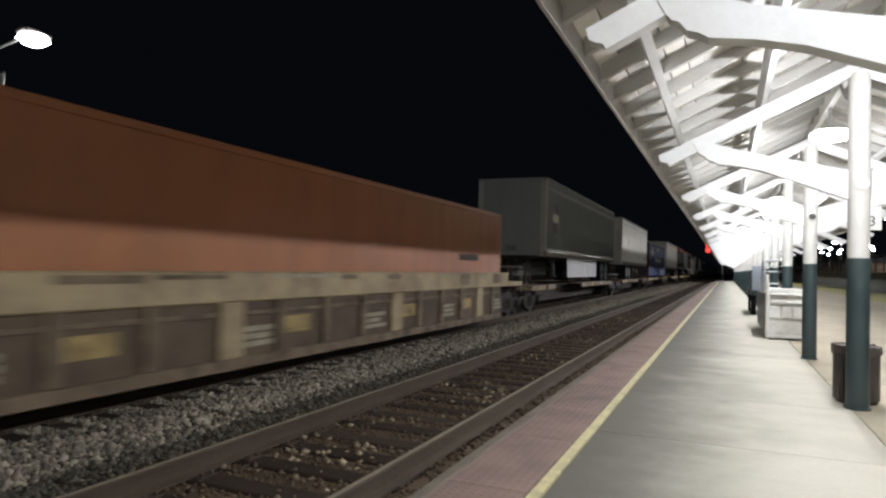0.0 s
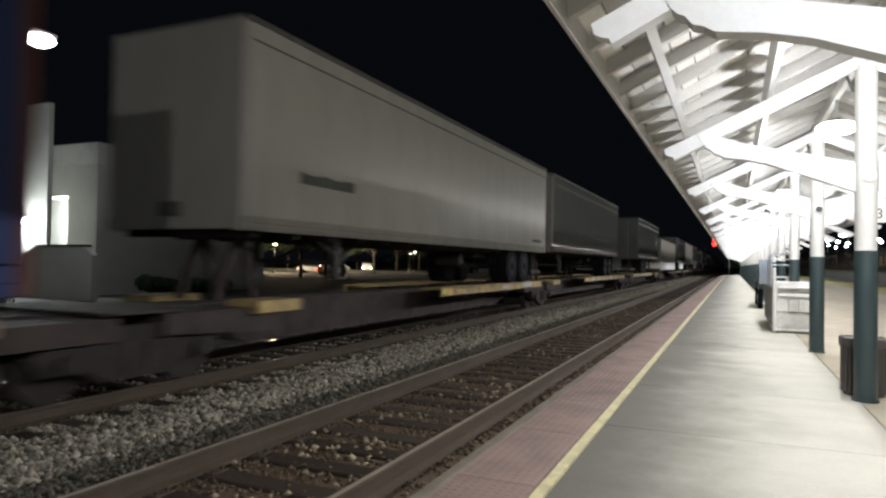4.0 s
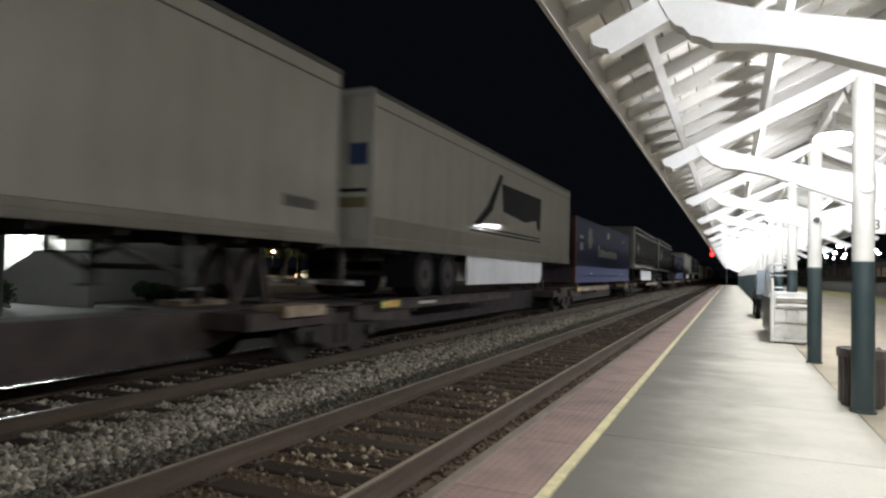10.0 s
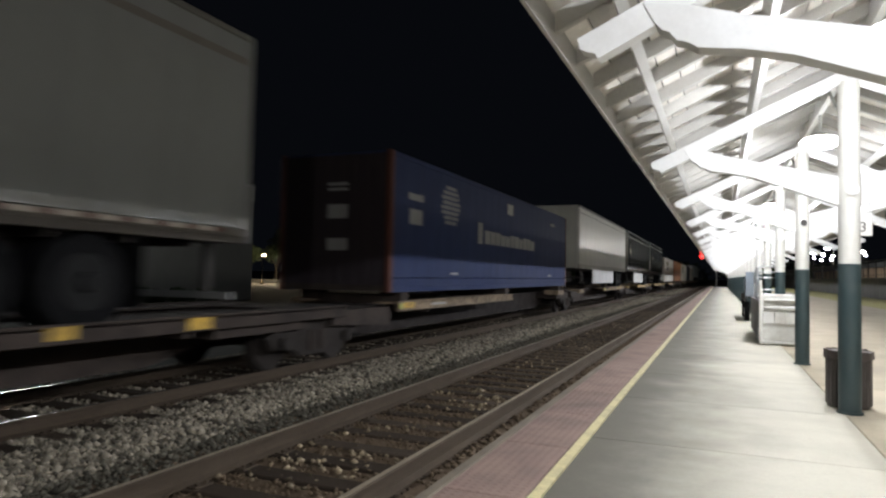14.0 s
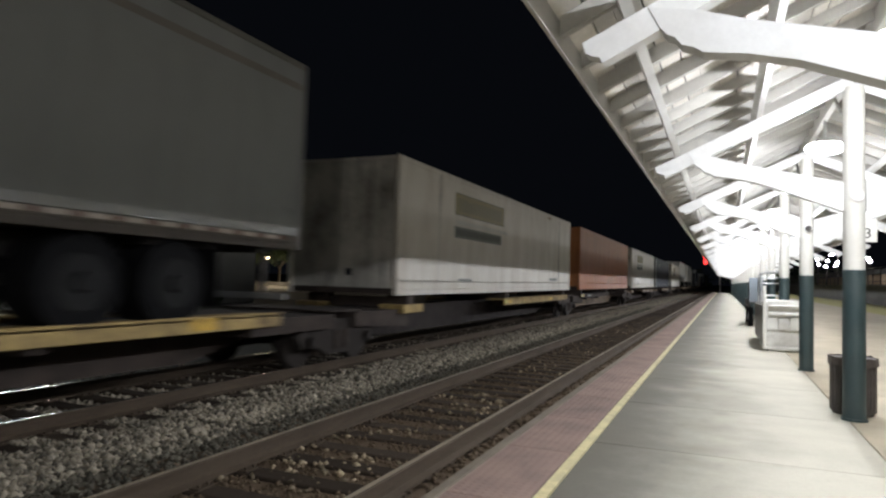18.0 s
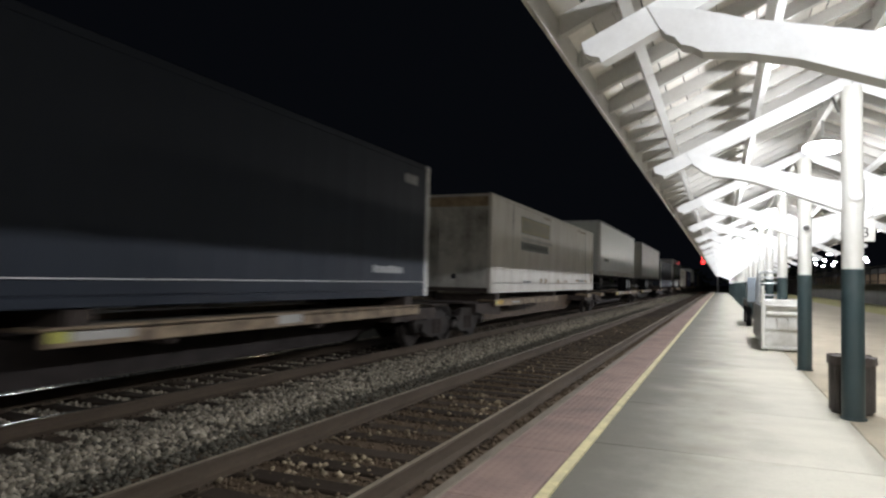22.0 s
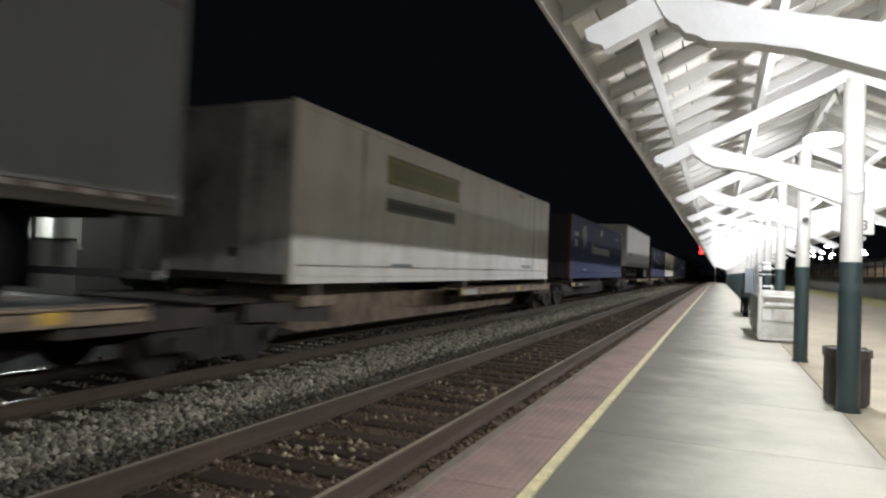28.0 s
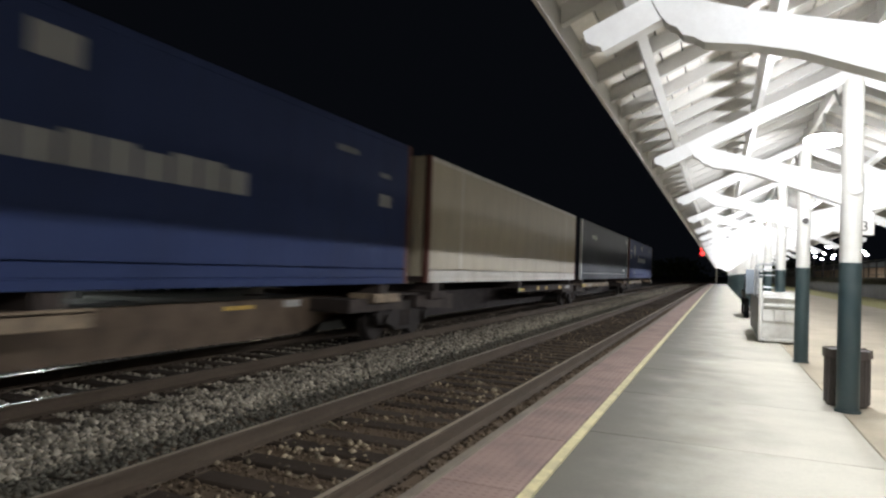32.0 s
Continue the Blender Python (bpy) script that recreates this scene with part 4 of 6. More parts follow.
for lx, ly, lz, watts in TOWN_LAMPS:
    t = thing("town_lamp", "tall lit lamp on the town side of the station", "street lamp", "town lamps")
    part("pole", Shape().tube((lx + 0.75, ly, -0.1), (lx + 0.75, ly, lz + 0.458), 0.09, 12, 0.07), DARK_STEEL, t)
    head = part("head", Shape().box(lx - 0.4, lx + 0.85, ly - 0.2, ly + 0.2, lz + 0.46, lz + 0.56, 0.03), DARK_STEEL, t)
    part("lens", Shape().lathe(lx, ly, [(0.1, lz + 0.34), (0.26, lz + 0.37), (0.34, lz + 0.41), (0.32, lz + 0.455)]), YARD_GLOW, head, "glowing lamp bowl")
for lx, ly in ((14.0, 100.4), (14.0, 121.0), (19.9, 115.0), (21.4, 141.0), (20.8, 152.0), (20.0, 160.0), (17.5, 108.0), (22.5, 128.0), (18.5, 133.0), (17.0, 146.0), (16.0, 126.0)):
    t = thing("town_lamp", "distant globe lamp shining white on the town side", "street lamp", "town lamps")
    part("pole", Shape().tube((lx, ly, -0.1), (lx, ly, 5.638), 0.07, 10), DARK_STEEL, t)
    part("globe", Shape().lathe(lx, ly, [(0.08, 5.64), (0.19, 5.68), (0.26, 5.75), (0.27, 5.8), (0.19, 5.87), (0.06, 5.9)], 16), YARD_GLOW, t, "glowing flattened white globe")
solid("parking_lot", Shape().box(-95, -34, 55, 150, GROUND_Z - 0.3, GROUND_Z + 0.02), LOT_PAVING, "lit distant parking lot", "parking lot", kind="structure")
kerb = solid("kerb", Shape().box(-95, -36, 84, 84.5, GROUND_Z, GROUND_Z + 0.5, 0.05), PALE_BAND, "pale low kerb wall across the lot", "kerb", kind="structure")


def leaves(name, mat, blobs, per, size, seed, label=""):
    """Small leaf blades spread through rough clumps."""
    g = np.random.default_rng(seed)
    v, f = [], []
    for (cx, cy, cz, rx, ry, rz) in blobs:
        d = g.normal(size=(per, 3))
        d /= np.linalg.norm(d, axis=1)[:, None]
        p = d * (g.random((per, 1)) ** 0.45) * np.array((rx, ry, rz)) + (cx, cy, cz)
        a, b = g.normal(size=(per, 3)), g.normal(size=(per, 3))
        a *= size / np.linalg.norm(a, axis=1)[:, None]
        b *= 0.6 * size / np.linalg.norm(b, axis=1)[:, None]
        n = len(v)
        for q, s, t in zip(p, a, b):
            k = len(v)
            v += [tuple(q - s), tuple(q + t), tuple(q + s), tuple(q - t)]
            f.append((k, k + 1, k + 2, k + 3))
    me = bpy.data.meshes.new(name)
    me.from_pydata(v, [], f)
    me.materials.append(mat)
    return me


def bush(x, y, w, h, seed):
    g = random.Random(seed)
    t = thing("bush", "dark rounded shrub by the building", "bush", "shrubs")
    blobs = [(g.uniform(-w, w) * 0.4, g.uniform(-w, w) * 0.4, h * g.uniform(0.4, 0.65), w * 0.55, w * 0.55, h * 0.45) for _ in range(5)]
    ob = new("foliage", leaves("foliage", HEDGE_LEAF, blobs, 420, 0.09, seed))
    ob.parent = t
    part("stems", Shape().tube((0, 0, 0), (0.1, 0, h * 0.6), 0.05, 6).tube((0, 0, 0), (-0.15, 0.1, h * 0.6), 0.04, 6), BARK, t)
    t.location = (x, y, GROUND_Z)


for i, (x, y, w, h) in enumerate(((-26.8, 23.9, 0.8, 0.95), (-26.8, 25.3, 0.85, 0.8), (-26.8, 26.5, 0.8, 0.85), (-26.8, 27.6, 0.85, 0.78), (-26.8, 28.8, 0.8, 0.8), (-22.8, 11.6, 1.7, 1.55), (-24.2, 12.9, 1.6, 1.6), (-24.9, 14.4, 1.5, 1.55), (-25.2, 15.7, 1.3, 1.35))):
    bush(x, y, w, h, 20 + i)


def tree(x, y, h, seed):
    g = random.Random(seed)
    t = thing("tree", "dark leafy tree by the distant parking lot", "tree", "lot trees")
    s = Shape().tube((0, 0, 0), (0.1, 0, h * 0.45), 0.22, 10, 0.15)
    blobs = []
    for i in range(7):
        a, l = g.uniform(0, 6.28), h * g.uniform(0.2, 0.32)
        e = (0.1 + l * math.cos(a), l * math.sin(a), h * g.uniform(0.55, 0.85))
        s.tube((0.1, 0, h * g.uniform(0.3, 0.45)), e, 0.09, 6, 0.03)
        blobs.append((*e, h * 0.17, h * 0.17, h * 0.13))
        blobs.append((e[0] * 0.5, e[1] * 0.5, e[2] + h * 0.1, h * 0.16, h * 0.16, h * 0.1))
    part("trunk", s, BARK, t)
    ob = new("crown", leaves("crown", TREE_LEAF, blobs, 160, 0.16, seed))
    ob.parent = t
    t.location = (x, y, GROUND_Z)


for i, (x, y, h) in enumerate(((-42, 57, 6.5), (-45, 66, 6.0), (-40, 62, 5.5), (-52, 80, 7.0), (-49, 92, 7.0), (-58, 100, 8.0), (-41, 95, 7.0), (-45, 112, 8.0), (-36, 104, 7.0), (-70, 104, 8.0), (-66, 86, 7.0), (-71, 96, 8.0), (-64.5, 105, 7.5), (-72, 112, 9.0), (-60, 112, 7.0), (-55, 117, 7.5), (-76, 124, 9.0), (-67, 79, 6.5), (-52, 106, 6.5), (-63, 97.5, 6.0))):
    tree(x, y, h, 60 + i)


def parked_car(x, y, rz, mat, front=False):
    t = thing("parked_car", "car in the distant lot with bright head lamps" if front else "parked car in the distant lot with a lit tail lamp", "car", "parked cars")
    side = [(-2.1, 0.35), (2.1, 0.35), (2.15, 0.75), (1.4, 0.9), (0.8, 1.38), (-0.9, 1.4), (-1.6, 0.95), (-2.15, 0.88)]
    part("body", Shape().prism(side, "y", -0.85, 0.85), mat, t)
    for px in (-1.3, 1.3):
        for py in (-0.8, 0.8):
            part("wheel", Shape().tube((px, py - 0.1, 0.32), (px, py + 0.1, 0.32), 0.32, 14), RUBBER, t)
    for py in (-0.7, 0.7):
        if front:
            part("head_lamp", Shape().box(2.14, 2.2, py - 0.1, py + 0.1, 0.62, 0.74, 0.01), WHITE_GLOW, t, "shining head lamp")
        else:
            part("tail_lamp", Shape().box(-2.19, -2.12, py - 0.12, py + 0.12, 0.65, 0.82, 0.01), TAIL_GLOW, t, "lit red tail lamp")
    part("glasshouse", Shape().prism([(-1.5, 0.99), (1.3, 0.93), (0.72, 1.36), (-0.86, 1.38)], "y", -0.858, 0.858), BOX_BLACK, t, "dark windows")
    t.matrix_basis = pose(x, y, GROUND_Z + 0.02, 0, 0, rz)


parked_car(-63, 96, 75, TRAILER_GREY)
parked_car(-60, 86, -62, TRAILER_GREY, True)
parked_car(-60, 101, -58, TRAILER_WHITE, True)
parked_car(-56, 79, 20, TRAILER_PALE)
parked_car(-58, 88, 95, BOX_BLACK)
parked_car(-48, 72, 80, TRAILER_WHITE)

# far woods at the end of the line and beyond the lot
blobs = []
g = random.Random(5)
for i in range(130):
    a = g.uniform(0, 1)
    x = -150 + 230 * a
    if -9 < x < 4:
        continue
    blobs.append((x, 235 + g.uniform(0, 30) + abs(x) * 0.2, g.uniform(1.5, 5.0), 7, 7, g.uniform(3, 4.5)))
tagged(new("far_woods", leaves("far_woods", TREE_LEAF, blobs, 110, 0.9, 8)), "dark belt of distant trees at the end of the line", "trees", kind="stuff")

# ---- the freight train ----
HALF = 1.295          # half width of boxes and trailers
moving = []           # things that ride past, with their leading end at the start


def ribbed(x, y0, y1, z0, z1, out, pitch=0.61, depth=0.004):
    """A side wall with shallow upright ribs."""
    o, n = [], max(2, int((y1 - y0) / pitch))
    p = (y1 - y0) / n
    for i in range(n):
        y = y0 + i * p
        o += [(x - out * depth, y), (x - out * depth, y + p * 0.62), (x, y + p * 0.68), (x, y + p * 0.94)]
    o += [(x - out * depth, y1), (x - out * 0.05, y1), (x - out * 0.05, y0)]
    return Shape().prism(o, "z", z0, z1)


def plate(y0, y1, z0, z1, lift=0.006):
    """A thin painted or stuck-on panel, one for each long side."""
    return [Shape().box(*sorted((o * (HALF + 0.0005), o * (HALF + lift))), y0, y1, z0, z1) for o in (1, -1)]


def letters(y0, y1, z0, z1, n, seed):
    """Upright bars for a line of writing that cannot be read, one line for each long side."""
    w = (y1 - y0) / n
    lines = []
    for side in (1, -1):
        g, s = random.Random(seed), Shape()
        x0, x1 = sorted((side * (HALF + 0.0008), side * (HALF + 0.007)))
        for i in range(n):
            s.box(x0, x1, y0 + i * w, y0 + (i + 1) * w - w * 0.13, z0, z1 if g.random() < 0.6 else z1 - (z1 - z0) * 0.14)
        lines.append(s)
    return lines


def both_sides(outline, lift=0.006):
    return [Shape().prism(outline, "x", *sorted((o * (HALF + 0.0006), o * (HALF + lift)))) for o in (1, -1)]


def mark(name, shapes, mat, t, label=""):
    for s in shapes:
        ob = part(name, s, mat, t, label)
        if name in ("lettering", "stencil_line"):
            tagged(ob, label, kind="stuff")


def container(L, z0, z1, body, post, rail, label, marks=""):
    t = thing("shipping_container", label, "container", "containers on the train")
    for out in (1, -1):
        part("side_panel", ribbed(out * HALF, 0.16, L - 0.16, z0 + 0.3, z1 - 0.11, out), body, t)
        x0, x1 = sorted((out * HALF, out * (HALF - 0.1)))
        part("top_rail", Shape().box(x0, x1, 0.16, L - 0.16, z1 - 0.108, z1, 0.012), rail, t)
        part("bottom_rail", Shape().box(x0, x1, 0.16, L - 0.16, z0, z0 + 0.11, 0.01).box(x0 + (0.012 if out < 0 else 0), x1 - (0.012 if out > 0 else 0), 0.16, L - 0.16, z0 + 0.11, z0 + 0.122).box(x0, x1, 0.16, L - 0.16, z0 + 0.122, z0 + 0.282, 0.01), rail, t)
        for y in (0.0, L - 0.158):
            part("corner_post", Shape().box(x0 - 0.004, x1 + 0.004, y, y + 0.158, z0, z1 + 0.004, 0.014), post, t)
        for y in (1.96, L - 2.08):
            part("stacking_post", Shape().box(*sorted((out * (HALF - 0.05), out * (HALF + 0.0015))), y, y + 0.1, z0 + 0.284, z1 - 0.11), GRIMY_WHITE if body is BOX_WHITE else rail, t)
    part("roof", Shape().box(-HALF + 0.1, HALF - 0.1, 0.05, L - 0.05, z1 - 0.05, z1 - 0.015), body, t)
    part("floor", Shape().box(-HALF + 0.1, HALF - 0.1, 0.05, L - 0.05, z0 + 0.02, z0 + 0.14), CAR_BROWN, t)
    o, w = [], (2 * HALF - 0.21) / 8
    for i in range(8):
        a = -HALF + 0.105 + i * w
        o += [(a, 0.03), (a + w * 0.62, 0.03), (a + w * 0.72, 0.038), (a + w * 0.92, 0.038)]
    part("front_wall", Shape().prism(o + [(HALF - 0.105, 0.03), (HALF - 0.105, 0.09), (-HALF + 0.105, 0.09)], "z", z0 + 0.14, z1 - 0.05), BOX_END if body is BOX_BLUE else GRIMY_WHITE if body is BOX_WHITE else body, t)
    for a, b in ((-HALF + 0.105, -0.006), (0.006, HALF - 0.105)):
        d = part("door", Shape().box(a, b, L - 0.075, L - 0.03, z0 + 0.14, z1 - 0.05, 0.01), body, t)
        for q in (0.33, 0.7):
            x = a + (b - a) * q
            part("lock_rod", Shape().tube((x, L - 0.012, z0 + 0.12), (x, L - 0.012, z1 - 0.06), 0.016, 8), GALVANISED, d)
    plain_end = label.find("oval") < 0
    if marks == "round":
        for k in range(8):
            z = -0.44 + 0.116 * k
            half = 0.58 * math.sqrt(max(0.05, 1 - (z + 0.04) ** 2 / 0.25))
            lean = 0.06 * math.sin(2.1 * k)
            mark("emblem", both_sides([(3.05 - half + lean, z0 + 1.98 + z), (3.05 + half * (0.75 if k in (2, 5) else 1), z0 + 1.98 + z), (3.05 + half, z0 + 2.065 + z), (3.05 - half * (0.8 if k in (1, 4) else 1), z0 + 2.065 + z)]), MARK_FAINT, t, "worn pale stripe of a round emblem")
        star = [(2.82 + r * math.cos(a), z0 + 2.0 + 1.15 * r * math.sin(a)) for a, r in ((math.pi * k / 4, 0.43 if k % 2 == 0 else 0.24) for k in range(8))]
        if L == 15.2:
            mark("emblem_star", both_sides(star, 0.0075), MARK_WHITE, t, "pale four-pointed star of the emblem")
        far = 10.6 if plain_end else 10.5
        mark("lettering", letters(5.5, far, z0 + 1.22, z0 + 1.58, 11, 3), MARK_WHITE, t, "pale unreadable lettering")
        mark("lettering", plate(4.95, 5.3, z0 + 1.2, z0 + 1.76), MARK_WHITE, t, "tall pale first bar of the lettering")
        mark("sticker", plate(far - 3.1, far - 2.55, z0 + 2.2, z0 + 2.52), MARK_WHITE, t)
        if plain_end:
            mark("sticker", plate(0.85, 1.45, z0 + 1.4, z0 + 1.72), MARK_WHITE, t)
            mark("stencil_line", letters(0.8, 1.5, z0 + 1.9, z0 + 2.06, 7, 5), MARK_WHITE, t)
        mark("stencil_line", letters(L - 2.8, L - 2.1, z0 + 2.25, z0 + 2.36, 8, 6), MARK_FAINT, t)
        if plain_end:
            mark("scuff_plate", plate(3.1, 3.55, z0 + 0.37, z0 + 0.42), MARK_WHITE, t)
            mark("scuff_plate", plate(L - 3.05, L - 2.65, z0 + 0.37, z0 + 0.42), MARK_WHITE, t)
        else:
            mark("sticker", plate(L - 1.3, L - 0.85, z0 + 1.45, z0 + 1.68), MARK_WHITE, t)
            mark("sticker", plate(L - 1.3, L - 0.9, z0 + 1.99, z0 + 2.08), MARK_FAINT, t)
            part("end_emblem", Shape().prism([(0.72 + 0.42 * math.cos(a) * (1 + 0.12 * math.cos(3 * a)), z0 + 2.2 + 0.19 * math.sin(a)) for a in (6.283 * k / 18 for k in range(18))], "y", 0.024, 0.0298), MARK_PALE, t, "pale oval emblem")
            part("end_sticker", Shape().box(0.3, 0.75, 0.024, 0.0298, z0 + 0.6, z0 + 0.72), MARK_WHITE, t)
        if plain_end:
            for z, h in ((1.46, 0.28), (2.12, 0.06), (2.02, 0.05), (0.82, 0.24)):
                part("end_sticker", Shape().box(-0.15, 0.32, 0.024, 0.0298, z0 + z, z0 + z + h), MARK_WHITE, t)
    if marks.startswith("panel"):
        mark("sign_panel", plate(2.9, 6.6, z0 + 1.88, z0 + 2.42), MARK_YELLOW, t, "faded yellow lettering panel")
        for z in (1.895, 2.395):
            mark("panel_border", plate(2.92, 6.58, z0 + z, z0 + z + 0.014, 0.0072), MARK_DIM, t, "dark border line")
        mark("lettering", letters(3.1, 6.4, z0 + 1.98, z0 + 2.3, 10, 7), MARK_OCHRE, t)
        mark("sign_panel", plate(2.9, 6.4, z0 + 1.34, z0 + 1.61), MARK_GREY, t, "dull green-grey lettering panel")
        mark("lettering", letters(3.0, 6.3, z0 + 1.4, z0 + 1.56, 13, 8), MARK_DIM, t, "dark unreadable lettering")
        mark("sign_panel", plate(3.0, 6.9, z0 + 1.66, z0 + 1.76), TRAILER_GLOSS, t, "bright white stripe between the panels")
        mark("scuff_plate", plate(L - 3.4, L - 2.3, z0 + 0.36, z0 + 0.46), MARK_GREY, t)
        g = random.Random(int(L * 7) + len(moving))
        for y in (3.6, 5.2, 6.3, 7.8, 9.4, 12.1):
            if "stained" in marks and g.random() < 0.85:
                w, h, y = g.uniform(0.2, 0.5), g.uniform(0.04, 0.11), y + g.uniform(-0.4, 0.4)
                blot = [(y + w * math.cos(a) * g.uniform(0.6, 1.15), z0 + 0.37 + h * math.sin(a) * g.uniform(0.5, 1.1)) for a in (6.283 * k / 14 for k in range(14))]
                mark("rust_stain", both_sides(blot, 0.0022), RUST_STAIN, t, "brown rust stain")
        if "stained" in marks:
            part("end_header", Shape().box(-HALF + 0.11, HALF - 0.11, 0.022, 0.0298, z1 - 0.36, z1 - 0.09), END_STAIN, t, "rust-stained end header")
        if "stained" in marks:
            for y, z, w, h in ((L - 0.5, 0.55, 0.22, 0.3), (L - 1.9, 0.4, 0.5, 0.09), (L - 3.6, 0.4, 0.7, 0.07), (L - 0.3, 1.6, 0.12, 0.5), (L - 2.6, 2.6, 0.9, 0.05), (6.2, 2.62, 0.7, 0.04)):
                blot = [(y + w * math.cos(a) * g.uniform(0.55, 1.1), z0 + z + h * math.sin(a) * g.uniform(0.5, 1.1)) for a in (6.283 * k / 16 for k in range(16))]
                mark("rust_stain", both_sides(blot, 0.0024), RUST_STAIN, t, "brown rust stain")
        blot = [(11.9 + 0.35 * math.cos(a) * g.uniform(0.5, 1.2), z1 - 0.16 + 0.06 * math.sin(a) * g.uniform(0.5, 1.2)) for a in (6.283 * k / 14 for k in range(14))]
        mark("rust_stain", both_sides(blot, 0.0024), RUST_STAIN, t, "brown rust stain")
        part("end_vent", Shape().box(0.1, 0.24, 0.022, 0.0298, z0 + 0.38, z0 + 0.52), MARK_BLACK, t)
        mark("scuff_plate", plate(3.2, 4.1, z0 + 0.3, z0 + 0.36), MARK_GREY, t)
    if marks == "arrow":
        mark("silver_line", plate(0.2, L - 0.2, z0 + 0.287, z0 + 0.3), SILVER, t, "thin silver line above the bottom rail")
        mark("emblem", both_sides([(2.6, z0 + 2.02), (3.6, z0 + 2.0), (3.6, z0 + 1.9), (4.1, z0 + 2.1), (3.6, z0 + 2.3), (3.6, z0 + 2.18), (2.6, z0 + 2.2)]), MARK_GREY, t, "dim grey arrow emblem")
        mark("stencil_line", letters(L - 2.4, L - 1.2, z0 + 0.46, z0 + 0.6, 8, 14), MARK_WHITE, t)
        mark("stencil_line", letters(L - 1.2, L - 0.6, z0 + 2.3, z0 + 2.5, 4, 15), MARK_WHITE, t)
    return t


def road_wheel(t, x, y, hub):
    out = 1 if x > 0 else -1
    w = part("wheel", Shape().tube((x - 0.12, y, 1.18), (x + 0.12, y, 1.18), 0.5, 24), RUBBER, t, "black road tyre")
    part("hub", Shape().tube((x + out * 0.115, y, 1.18), (x + out * 0.135, y, 1.18), 0.31, 20, 0.29), hub, w, "pale wheel disc")
    part("hub_cap", Shape().tube((x + out * 0.13, y, 1.18), (x + out * 0.19, y, 1.18), 0.12, 14, 0.08), hub, w)


